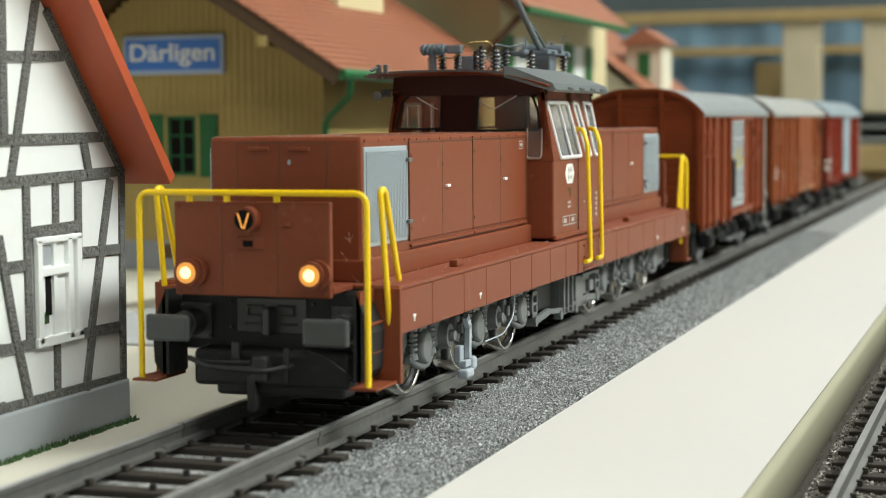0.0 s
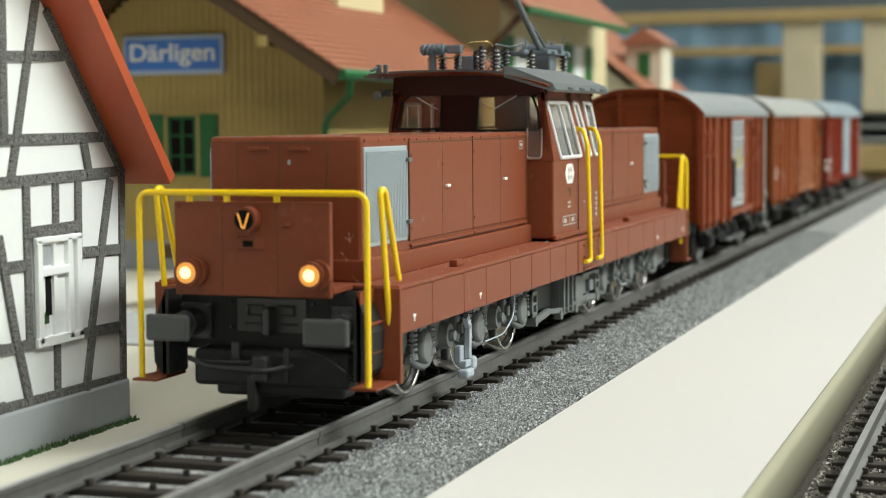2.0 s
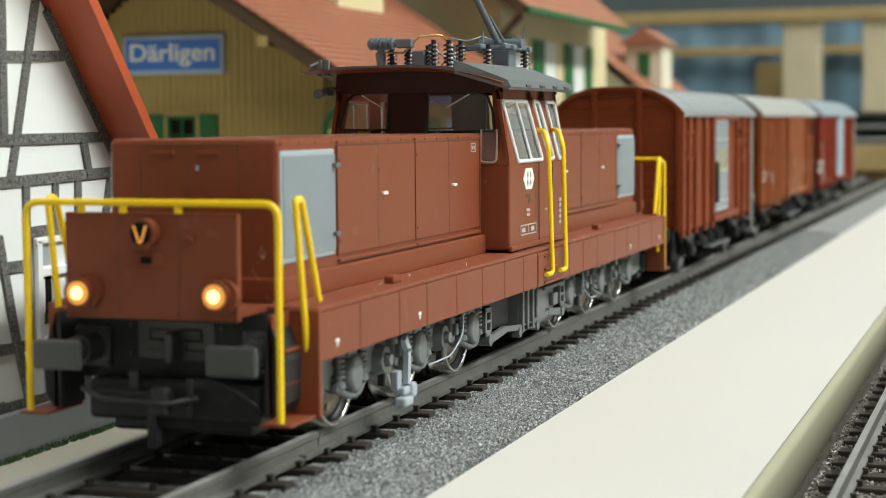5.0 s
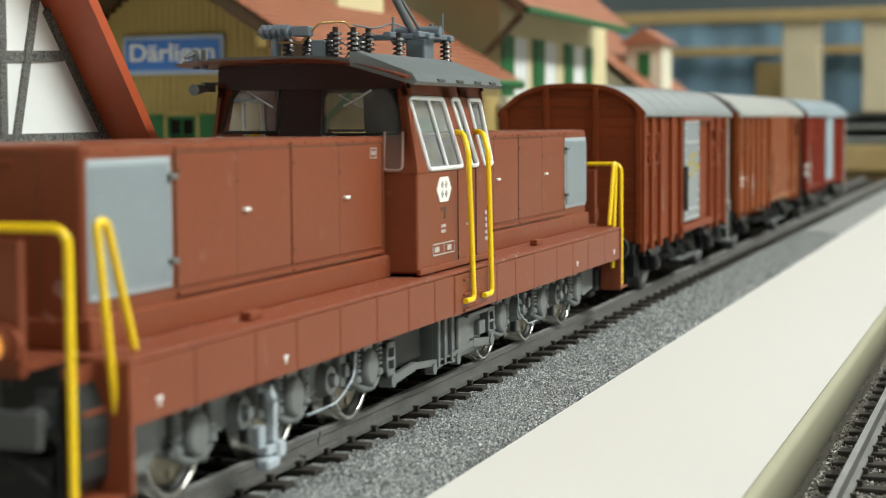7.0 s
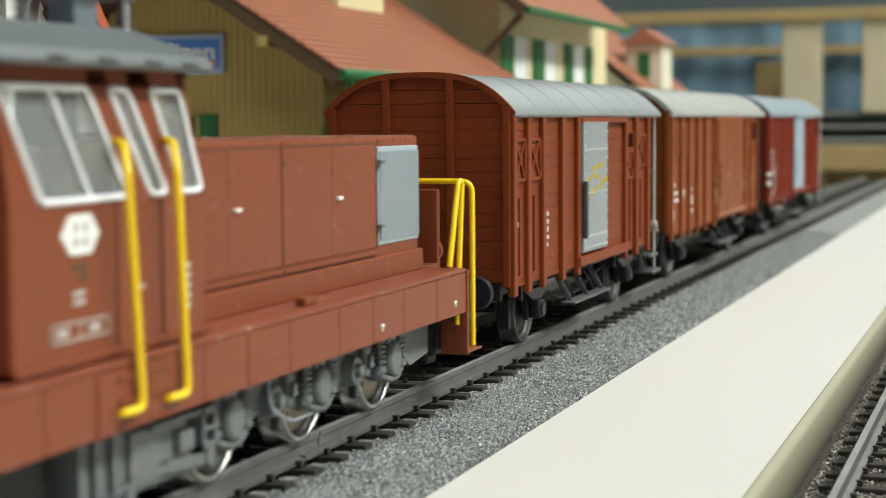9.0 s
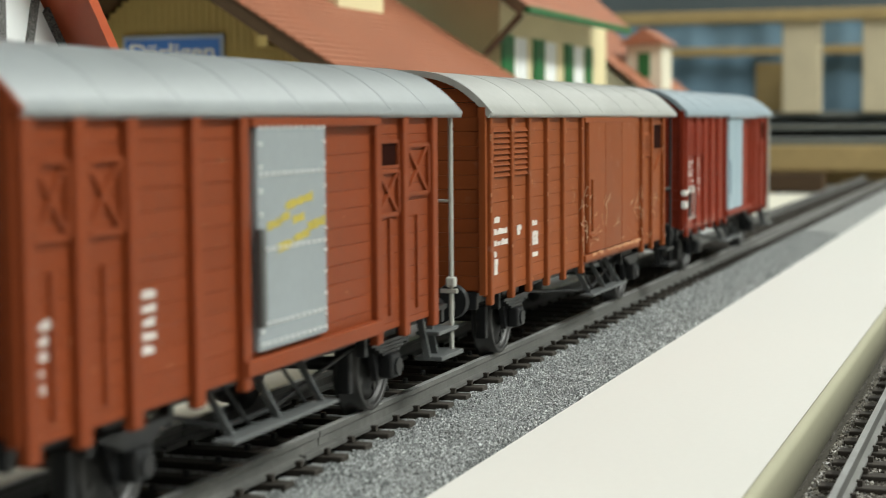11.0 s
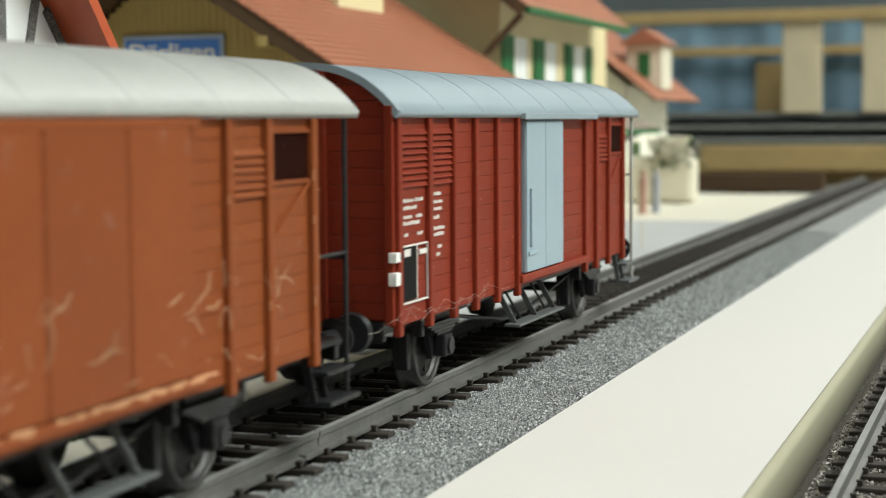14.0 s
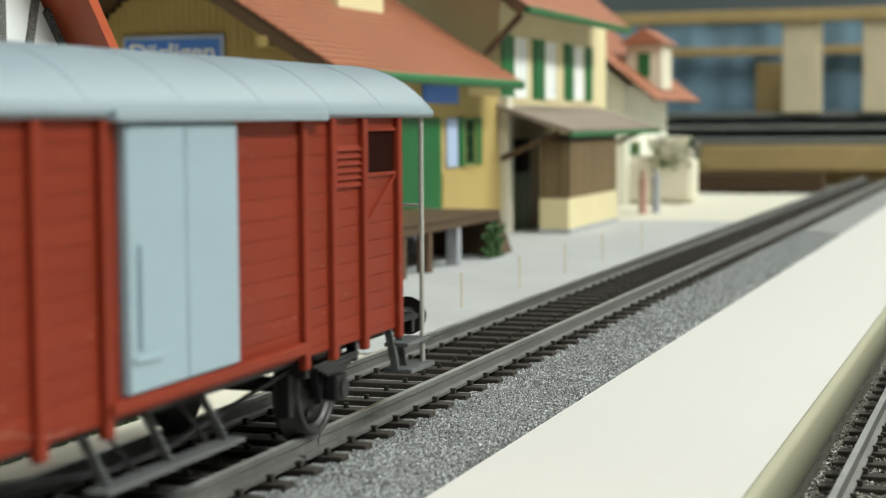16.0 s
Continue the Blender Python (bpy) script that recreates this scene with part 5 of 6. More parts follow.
    if style == 2:
        g = G()
        rnd = random.Random(8)
        for k in range(46):
            if k % 2:
                y, z = rnd.gauss(386.5, 5.0), rnd.uniform(13.2, 22.5)
            else:
                y, z = rnd.uniform(384, 449), rnd.uniform(12.6, 20.5)
            a = rnd.uniform(-0.5, 0.6) if k % 3 else rnd.uniform(1.0, 1.9)
            out = 1.06 if 387.2 < y < 423.4 else 0.72
            pts = [(X + out, y, z)]
            for i in range(rnd.randint(4, 9)):
                l = rnd.uniform(0.25, 0.8)
                y, z, a = y + l * math.cos(a), z + l * math.sin(a), a + rnd.uniform(-0.75, 0.75)
                pts.append((X + out + rnd.uniform(-0.03, 0.06), y, max(12.2, z)))
            g.tube(pts, rnd.uniform(0.025, 0.07), 4)
        part("dried_glue", g, mat("dry_glue", (0.46, 0.29, 0.17), 0.7, vary=0.3), wg, "fine pale dried glue threads")
        g = G()
        y = 389.0
        while y < 427.0:
            w2 = rnd.uniform(0.5, 1.6)
            z = 12.45 + rnd.uniform(-0.1, 0.1)
            if rnd.random() < 0.4 + 0.55 * (y - 389) / 38:
                sx_box(g, 1, X + 0.95, X + 1.2, y, y + w2, z - rnd.uniform(0.15, 0.5), z + rnd.uniform(0.06, 0.25), 0.05)
            y += w2 * 0.95
        for k in range(40):
            p = rnd.choice(posts)
            z = rnd.uniform(11.0, 34.0)
            q = rnd.choice((-0.72, 0.6))
            sx_box(g, 1, X + 0.6, X + 0.74, p + q, p + q + 0.12, z, z + rnd.uniform(0.2, 1.1))
        part("worn_edge", g, WORN, wg, "pale rubbed paint along edges")
    if style == 3:
        g = G()
        rnd = random.Random(12)
        for k in range(5):
            y, z = 466.0 + k * 9.0, 11.2 + rnd.uniform(-0.8, 1.2)
            pts = [(15.0, y, z)]
            for i in range(6):
                y += rnd.uniform(1.5, 4.5)
                pts.append((15.0 + rnd.uniform(-0.4, 0.3), y, 11.8 + rnd.uniform(-0.9, 1.0)))
            g.tube(pts, 0.015, 4)
        part("cobweb", g, THREAD, wg, "thin pale cobweb threads")
    g = G()
    rnd = random.Random(int(y0) + 5)
    for k in range(90 if style == 3 else 60):
        y, z = rnd.uniform(y0 + 1, y1 - 1), Z0 + (Z1 - Z0) * rnd.random() ** 1.5
        if d0 - 1 < y < d1 + 1:
            continue
        g.box(X, X + 0.06, y, y + rnd.uniform(0.08, 0.55), z, z + rnd.uniform(0.05, 0.14))
    tagged(part("paint_chip", g, WORN, body, "small pale rubbed spots"), kind="stuff")
    # underframe
    g = G()
    for s in (1, -1):
        sx_box(g, s, 9.6, 10.6, y0 + 0.5, roof_end - 0.5, 9.0, 11.4, 0.2)
    g.box(-12.5, 12.5, y0 + 0.2, y0 + 1.4, 8.8, 11.4, 0.2).box(-12.5, 12.5, roof_end - 1.6, roof_end - 0.4, 8.8, 11.4, 0.2)
    g.box(-9.6, 9.6, y0 + 1.0, roof_end - 1.0, 10.2, 11.2)
    part("underframe", g, UNDER, wg, "black moulded underframe")
    for s in (1, -1):
        for y in wheels:
            g = G()
            a, b = sorted((s * 10.6, s * 11.4))
            g.prism([(y - 4.6, 10.6), (y + 4.6, 10.6), (y + 2.2, 4.0), (y - 2.2, 4.0)], "x", a, b)
            for k in range(4):
                sx_box(g, s, 11.4, 12.5, y - 6.6 + k * 1.2, y + 6.6 - k * 1.2, 8.6 - k * 0.45, 9.0 - k * 0.45)
            sx_box(g, s, 11.3, 13.2, y - 1.6, y + 1.6, 4.2, 7.2, 0.4)
            g.cyl((s * 13.0, y, 5.6), (s * 13.5, y, 5.6), 1.1, 14)
            for o in (-1, 1):
                sx_box(g, s, 10.8, 12.0, y + o * 7.2 - 0.5, y + o * 7.2 + 0.5, 7.6, 10.6, 0.1)
            part("axle_guard", g, UNDER, wg, "black spring and axle box")
            g = G()
            for o in (-1, 1):
                sx_box(g, s, 8.2, 9.8, y + o * 6.6 - 0.6, y + o * 6.6 + 0.6, 3.0, 8.0, 0.2)
            part("brake_shoe", g, UNDER, wg)
        ya, yb = (door[0] + door[1]) / 2 - 14.5, (door[0] + door[1]) / 2 + 11.5
        g = G()
        sx_box(g, s, 12.6, 15.0, ya, yb, 4.9, 5.3, 0.1)
        fb = part("footboard", g, FOOT, wg, "dusty dark grey footboard on hangers")
        for y in (ya + 2, (ya + yb) / 2, yb - 2):
            part("hanger", G().quadbar((s * 10.6, y, 10.4), (s * 13.6, y, 5.2), 0.8, (0, 1, 0), 0.35), FOOT, fb)
        for y in (ya + 5, yb - 7):
            part("strut", G().tube([(s * 10.8, y, 10.4), (s * 12.6, y + 3.5, 5.3)], 0.22, 6), UNDER, fb)
        g = G()
        g.tube([(s * 10.2, wheels[0] + 7, 8.8), (s * 10.2, (ya + yb) / 2 - 6, 5.2), (s * 10.2, (ya + yb) / 2 + 6, 5.2), (s * 10.2, wheels[1] - 7, 8.8)], 0.3, 6)
        part("truss_rod", g, UNDER, wg)
        for a, o in ((y0, -1), (roof_end, 1)):
            bf = part("buffer", G().cyl((s * 10.1, a, 10.4), (s * 10.1, a + o * 3.6, 10.4), 1.2, 16).cyl((s * 10.1, a + o * 3.4, 10.4), (s * 10.1, a + o * 4.3, 10.4), 2.5, 22, 2.3), UNDER, wg)
    for a, o in ((y0, -1), (roof_end, 1)):
        g = G()
        p, q = sorted((a - o * 3, a + o * 6.0))
        g.box(-0.9, 0.9, p, q, 5.6, 7.0, 0.2)
        p, q = sorted((a + o * 4.2, a + o * 6.4))
        g.box(-3.6, 3.6, p, q, 6.6, 7.3, 0.2)
        part("coupler", g, UNDER, wg)
    # brakeman's end platform under the roof's overhang
    pl = part("end_platform", G().box(-13.0, 13.0, y1, roof_end - 0.6, 10.6, 11.3, 0.15), UNDER, wg)
    pm = POST if style != 2 else UNDER
    for s in (1, -1):
        part("corner_post", G().cyl((s * 14.0, roof_end - 1.9, 5.2), (s * 14.0, roof_end - 1.9, 36.6), 0.32, 8), pm, pl, "thin pale corner post" if style != 2 else "")
        g = G()
        sx_box(g, s, 11.6, 15.4, roof_end - 9.8, roof_end - 1.2, 4.8, 5.4, 0.1)
        sx_box(g, s, 11.6, 14.8, roof_end - 9.2, roof_end - 1.4, 8.0, 8.5, 0.1)
        for y in (roof_end - 9.4, roof_end - 6.4):
            g.quadbar((s * 12.0, y, 10.8), (s * 13.4, y - 0.6, 5.0), 0.9, (0, 1, 0), 0.4)
        part("platform_step", g, UNDER if style == 2 else FOOT, pl, "dark platform steps")
    g = G().tube([(-14.0, roof_end - 1.9, 25.0 if style != 2 else 20.4), (14.0, roof_end - 1.9, 25.0 if style != 2 else 20.4)], 0.22, 6)
    if style == 2:
        g.tube([(14.0, roof_end - 1.9, 21.0), (14.0, y1, 21.0)], 0.22, 6).tube([(-14.0, roof_end - 1.9, 21.0), (-14.0, y1, 21.0)], 0.22, 6)
    part("platform_rail", g, pm, pl)
    if style == 1:
        g = G().box(13.4, 14.7, roof_end - 2.7, roof_end - 1.4, 13.6, 15.0, 0.3).box(12.6, 15.0, roof_end - 2.4, roof_end - 2.0, 12.8, 13.4, 0.1)
        part("post_bracket", g, POST, pl)
    for y in wheels:
        wheelset(wg, yc, y, 5.6, WHEEL_DARK, WHEEL_DARK)
    ORG[:] = (0, yc, 0)
    return wg


# ---- the half-timbered house ----
BEAMS = [(-3.4, 43.5, 10.7, 44.0), (-3.9, 33.6, 20.0, 33.7), (-4.1, 28.5, 25.0, 29.1), (13.6, 18.9, 25.0, 18.6), (-4.6, 18.3, 2.1, 18.3), (-5.0, 8.5, 24.8, 8.2), (-5.4, 1.4, 24.5, 1.1), (25.0, 29.1, 24.4, 1.1), (1.7, 28.2, 1.8, 9.0), (13.8, 28.3, 13.3, 8.6), (-2.5, 50.2, -2.7, 34.1), (4.9, 50.7, -1.5, 28.9), (15.4, 33.2, 16.6, 29.0), (21.8, 27.7, 16.3, 8.7), (16.5, 7.9, 14.7, 1.1), (-4.4, 21.8, -1.1, 8.7), (-0.9, 8.5, 1.2, 1.8), (7.4, 49.4, 25.0, 29.1), (1.9, 22.2, 13.8, 22.4)]


def timber_house():
    X = -30.0
    h = thing("timbered_house", "white half-timbered model house with red-brown roof", "house", (-62, -10, -5))
    poly = [(-45, 0.6), (25.4, 0.6), (25.4, 28.6), (-10, 69.4), (-45, 28.6)]
    part("wall", G().prism(poly, "x", -95, X), PLASTER, h, "white plaster wall panels")
    part("plinth", G().box(-95.4, X + 0.5, -45.4, 25.8, -5, 1.0, 0.5), STONE, h, "smooth grey stone plinth")
    for i, (y0, z0, y1, z1) in enumerate(BEAMS):
        d = Vector((0, y1 - y0, z1 - z0)).normalized() * 0.35
        part("timber_beam", G().quadbar(Vector((X - 0.05, y0, z0)) - d, Vector((X - 0.05, y1, z1)) + d, 1.35, (1, 0, 0), 0.30 + 0.013 * i), TIMBER, h)
    for o in (-16.5, -33.0):
        for y0, z0, y1, z1 in BEAMS[7:9]:
            part("timber_beam", G().quadbar((X - 0.05, y0 + o, z0), (X - 0.05, y1 + o, z1), 1.35, (1, 0, 0), 0.32), TIMBER, h)
    for z in (1.6, 8.6, 28.4):
        part("timber_beam", G().quadbar((X - 0.05, -45, z), (X - 0.05, -4, z), 1.35, (1, 0, 0), 0.32), TIMBER, h)
    # window
    y0, y1, z0, z1 = 3.6, 13.4, 8.2, 21.2
    w = part("window", G().box(X - 0.02, X + 0.30, y0, y1, z0, z1), PLASTER, h, "white-framed window, half of it glazed")
    # The slot is not cut; its inner shade is a thin near-black plate.
    part("opening", G().box(X + 0.28, X + 0.34, 5.3, 6.7, 11.6, 16.6), DARKIN, w)
    # Opaque grey imitates the pale reflection in this pane.
    part("pane", G().box(X + 0.28, X + 0.34, 4.6, 7.0, 17.9, 20.4), STONE, w, "pane with a pale reflection painted in grey")
    part("pane", G().box(X + 0.28, X + 0.34, 5.0, 6.0, 10.6, 12.0), MOSS, w)
    g = G()
    for a, b, c, d in ((y0 - 0.8, y1, z0 - 0.4, z0 + 0.9), (y0 - 0.8, y1, z1 - 0.5, z1 + 0.3), (y0 - 0.6, y0 + 0.5, z0, z1), (y1 - 3.4, y1 - 2.4, z0, z1), (y1 - 1.2, y1, z0, z1), (y0 + 0.4, y1 - 3.2, 16.6, 17.7)):
        g.box(X + 0.2, X + 0.9, a, b, c, d, 0.15)
    g.box(X + 0.2, X + 0.7, 6.8, 7.6, z0, z1, 0.1)
    part("window_frame", g, PLASTER, w)
    k = 1.153
    for s in (1, -1):
        def P(d, o):
            y = 25.8 - d
            z = 28.9 + k * d
            n = Vector((k, 1)).normalized() * o
            return ((y + n.x) if s > 0 else (-20 - y - n.x), z + n.y)
        pts = [P(-1.4, 0), P(35.8, 0), P(35.8, 1.7), P(-1.4, 1.7)]
        part("roof_slope", G().prism(pts, "x", -102, X + 6.4), HOUSEROOF, h, "smooth red-brown roof slab")
    g = G()
    rnd = random.Random(2)
    for i in range(260):
        y = rnd.uniform(-12, 26.5)
        x = X + 0.5 + rnd.uniform(0, 0.8)
        g.cyl((x, y, -5), (x + rnd.uniform(-0.3, 0.3), y + rnd.uniform(-0.3, 0.3), -5 + rnd.uniform(0.2, 0.8)), 0.22, 4, 0.05)
    solid("moss", g, MOSS, "thin green moss along the house plinth", "moss", (X + 1, 7, -5), kind="stuff")


# ---- the station ----
def shutter_window(owner, at, w, h, facing, shutters, frame=GREEN, pane=None, open_w=None):
    """A window with cross bars on a wall: at is its lower centre; facing 'x' or 'y' (towards -y)."""
    def bx(g, u0, u1, d0, d1, z0, z1, b=0.0):
        if facing == "x":
            return g.box(at[0] + d0, at[0] + d1, at[1] + u0, at[1] + u1, at[2] + z0, at[2] + z1, b)
        return g.box(at[0] + u0, at[0] + u1, at[1] - d1, at[1] - d0, at[2] + z0, at[2] + z1, b)
    win = part("window", bx(G(), -w / 2, w / 2, -0.4, 0.12, 0, h), pane or DARKIN, owner)
    g = G()
    for a, b, c, d in ((-w / 2 - 0.8, -w / 2, -0.6, h + 0.6), (w / 2, w / 2 + 0.8, -0.6, h + 0.6), (-w / 2 - 0.8, w / 2 + 0.8, h, h + 0.9), (-w / 2 - 1.0, w / 2 + 1.0, -0.9, 0)):
        bx(g, a, b, 0, 0.7, c, d)
    part("window_frame", g, CREAM if pane else OCHRE, win)
    g = G()
    bx(g, -0.25, 0.25, 0.1, 0.45, 0, h)
    for z in (h / 3, 2 * h / 3):
        bx(g, -w / 2, w / 2, 0.1, 0.45, z - 0.2, z + 0.2)
    for a, b in ((-w / 2, -w / 2 + 0.9), (w / 2 - 0.9, w / 2)):
        bx(g, a, b, 0.1, 0.5, 0, h)
    bx(g, -w / 2, w / 2, 0.1, 0.5, h - 0.9, h)
    bx(g, -w / 2, w / 2, 0.1, 0.5, 0, 0.9)
    part("glazing_bar", g, frame, win)
    for s in shutters:
        a, b = sorted((s * (w / 2 + 0.9), s * (w / 2 + 0.9 + (open_w or w * 0.5))))
        sh = part("shutter", bx(G(), a, b, 0.1, 0.8, -0.3, h + 0.3, 0.1), GREEN, owner, "green louvred shutter")
        g = G()
        n = 9
        for i in range(n):
            z = 0.3 + (h - 0.8) * i / n
            bx(g, a + 0.4, b - 0.4, 0.75, 1.0, z, z + h / n * 0.5)
        part("slats", g, GREEN, sh)


def tile_slope(owner, x0, z0, x1, z1, y0, y1, rows, thick=1.2, material=None):
    """A roof slope from the eave (x0, z0) up to (x1, z1): a deck with lapped courses of tiles."""
    material = material or TILE
    d = Vector((x1 - x0, z1 - z0))
    L = d.length
    d.normalize()
    n = Vector((-d.y, d.x))
    if n.y < 0:
        n = -n

    def P(t, o):
        q = Vector((x0, z0)) + d * t + n * o
        return (q.x, q.y)
    slope = part("roof_slope", G().prism([P(0, 0), P(L, 0), P(L, thick * 0.6), P(0, thick * 0.6)], "y", y0, y1), BROWNWOOD, owner)
    for k in range(rows):
        a, b = L * k / rows, L * (k + 1) / rows + 0.5
        part("tile_course", G().prism([P(a, thick * 0.6), P(b, thick * 0.6), P(b, thick * 0.8), P(a, thick * 1.25)], "y", y0, y1), material, slope)
    return slope


def station():
    st = thing("station", "ochre boarded model station with terracotta roofs and green shutters", "station building", (-130, 320, -5))
    # goods shed
    ZR = 80.4
    poly = [(-178, 3.0), (-91, 3.0), (-91, 48.5), (-133, ZR), (-178, 46.5)]
    shed = part("shed_wall", G().prism(poly, "y", 240, 364), OCHRE, st, "ochre vertical boarding")
    part("link_wall", G().box(-140, -91, 364, 400, 3, 44, 0.3), OCHRE, st)
    part("dock_plinth", G().box(-190, -90.6, 239.2, 400, -5, 3.2, 0.3), DOCK, st, "grey concrete plinth")
    x = -177.0
    while x < -92:
        w = 2.05
        top = 48.0 + (min(x - -178, 44) if x < -133 else (-91 - x)) * 0.75
        part("board", G().box(x + 0.06, x + w - 0.06, 239.55, 240.1, 41.5, max(43.0, min(top, 79)), 0.1), OCHRE, shed)
        part("board", G().box(x + 0.06, x + w - 0.06, 239.65, 240.1, 3.2, 40.2, 0.1), OCHRE, shed)
        part("board_end", G().prism([(x + 0.06, 41.6), (x + w - 0.06, 41.6), (x + w - 0.06, 40.9), (x + w / 2, 40.2), (x + 0.06, 40.9)], "y", 239.2, 239.6), OCHRE, shed)
        x += w
    part("corner_trim", G().box(-92.6, -90.6, 239.0, 241.5, 3.2, 48.0, 0.2), OCHRE, st)
    shutter_window(st, (-132.6, 239.7, 21.0), 9.0, 16.4, "y", (1, -1), open_w=5.4)
    # sign
    sg = part("station_sign", G().box(-149.6, -119.2, 238.2, 239.4, 48.6, 59.2, 0.3), SIGNLIGHT, st, "blue enamel station name sign")
    part("sign_face", G().box(-148.6, -120.2, 237.9, 238.4, 49.8, 58.0, 0.1), SIGNBLUE, sg)
    g = lettering("Därligen", 6.3, 25.6, 0.25)
    g.v = [(px - 134.4, py + 237.9, pz + 53.8) for px, py, pz in g.v]
    part("sign_letters", g, mat("white_enamel", (0.86, 0.87, 0.88), 0.35, vary=0.03), sg, "white letters")
    # shed roof
    tile_slope(st, -78.0, 47.6, -133.0, 82.5, 219.5, 381, 22)
    tile_slope(st, -188.0, 41.6, -133.0, 82.5, 219.5, 381, 10)
    for s, (xa, za, xb, zb) in ((1, (-78.5, 46.2, -133, 81.0)), (-1, (-188, 40.2, -133, 81.0))):
        part("barge_board", G().quadbar((xa, 220.5, za), (xb, 220.5, zb), 3.4, (0, -1, 0), 1.0), BROWNWOOD, st, "dark brown barge board")
    for x in (-99.0, -166.0):
        part("purlin_end", G().box(x - 1.3, x + 1.3, 219.0, 240.0, 54.6, 57.4, 0.2), OCHRE, st)
    part("gutter", G().tube([(-77.6, 219.6, 47.4), (-77.6, 381, 47.4)], 1.5, 10), GREEN, st, "green gutter")
    g = G().tube(rounded([(-77.6, 226, 46.6), (-78.6, 228, 42.0), (-88.6, 236, 36.0), (-90.2, 238.4, 30.0), (-90.2, 238.4, 2.0)], 2.0), 0.95, 10)
    part("downpipe", g, GREEN, st, "green downpipe")
    # A dark solid wedge is laid on the tiles as a painted shadow.
    tri = [(-88.2, 258.0, 55.2), (-82.6, 296.0, 51.6), (-81.6, 270.0, 51.0), (-88.2, 258.0, 53.0), (-82.6, 296.0, 49.6), (-81.6, 270.0, 49.0)]
    part("roof_gusset", G().raw(tri, [(0, 1, 2), (3, 5, 4), (0, 3, 4, 1), (1, 4, 5, 2), (2, 5, 3, 0)]), BROWNWOOD, st, "dark brown wedge standing for a shadow on the roof")
    part("chimney", G().box(-121, -111, 300, 338, 62, 92, 0.4), CREAM, st, "cream chimney stack")
    # shed's trackside: sliding door, notice, window
    gd = part("green_door", G().box(-91.2, -90.2, 292, 333, 4.4, 36.6, 0.3), GREEN, st, "green boarded sliding door")
    for k in range(12):
        y = 293.5 + k * 3.3
        part("door_board", G().box(-90.3, -89.9, y, y + 2.9, 5.0, 36.0, 0.1), GREEN, gd)
    part("blue_plate", G().box(-91.2, -90.4, 318, 352, 41.0, 47.0, 0.2), SIGNBLUE, st)
    part("notice_board", G().box(-91.2, -90.2, 340.0, 350.5, 20.4, 36.4, 0.3), SIGNLIGHT, st, "pale blue notice board")
    shutter_window(st, (-91, 364, 20.8), 10.5, 15.6, "x", (-1, 1), open_w=6.0)
    part("cream_base", G().box(-91.2, -90.5, 336, 399, 3.0, 18.6, 0.2), OCHRE, st)
    # loading dock
    dk = part("loading_dock", G().box(-91.0, -62.0, 150, 303.5, 6.2, 8.8, 0.3), BROWNWOOD, st, "dark brown plank loading dock")
    for k in range(26):
        y = 150.5 + k * 5.9
        part("dock_plank", G().box(-91.0, -61.4, y, y + 5.5, 8.7, 9.3, 0.12), BROWNWOOD, dk)
    for y in (156, 190, 224, 244, 268, 299):
        part("dock_post", G().box(-66.0, -62.6, y - 1.7, y + 1.7, -5, 6.3, 0.2), DOCK if y == 268 else BROWNWOOD, dk)
    g = G()
    rnd = random.Random(9)
    for i in range(90):
        y, z = rnd.uniform(288, 303), rnd.uniform(-5, 5)
        g.cyl((-61.5 + rnd.uniform(-1, 1.5), y, z), (-61.5 + rnd.uniform(-1, 2.5), y + rnd.uniform(-1.5, 1.5), z + rnd.uniform(0.6, 2.4)), 0.7, 5, 0.1)
    part("ivy", g, MOSS, dk, "green ivy on the dock's end")
    part("dock_ramp", G().prism([(303.5, -5), (318, -5), (303.5, 8.8)], "x", -88, -62), BROWNWOOD, dk)
    # main house
    mh = part("main_wall", G().prism([(-175, -5), (-91, -5), (-91, 78), (-133, 118), (-175, 78)], "y", 400, 560), CREAM, st, "cream rendered main house wall")
    tile_slope(st, -75.5, 73.2, -133, 122, 378, 536, 14)
    tile_slope(st, -190.5, 73.2, -133, 122, 378, 536, 6)
    part("main_gutter", G().tube([(-75.2, 380, 72.8), (-75.2, 536, 72.8)], 1.3, 10), GREEN, st, "green gutter")
    part("barge_board", G().quadbar((-76, 378.5, 72.4), (-133, 378.5, 120.5), 4.0, (0, -1, 0), 1.2), BROWNWOOD, st)
    part("bracket", G().quadbar((-78, 384, 71.5), (-91, 384, 58.0), 2.0, (0, -1, 0), 2.0), BROWNWOOD, st)
    for y in (425.0, 466.0, 510.0):
        shutter_window(st, (-91, y, 43.6), 17.0, 22.0, "x", (-1, 1) if y > 500 else (-1,), pane=PLASTER, frame=PLASTER, open_w=15.0 if y < 500 else 13.0)
    for x in (-150.0, -110.0):
        part("gable_plate", G().box(x - 8, x + 8, 399.2, 400.1, 84, 98, 0.2), CREAM2, mh)
    part("white_pier", G().box(-91.4, -87.5, 398.6, 405, -5, 44, 0.4), CREAM2, st)
    part("house_door", G().box(-91.2, -90.3, 414, 436, -4.6, 24, 0.3), GREEN, st, "green panelled door")
    part("door_dark", G().box(-91.1, -90.1, 415, 435, 16.5, 28.5, 0.2), DARKIN, st)
    # porch with lean-to roof
    tile = mat("weathered_porch_roof", (0.24, 0.19, 0.15), 0.7, vary=0.2, bump=0.4)
    vs = [(-91, 39.6), (-64.0, 30.8), (-64.0, 31.6), (-91, 40.6)]
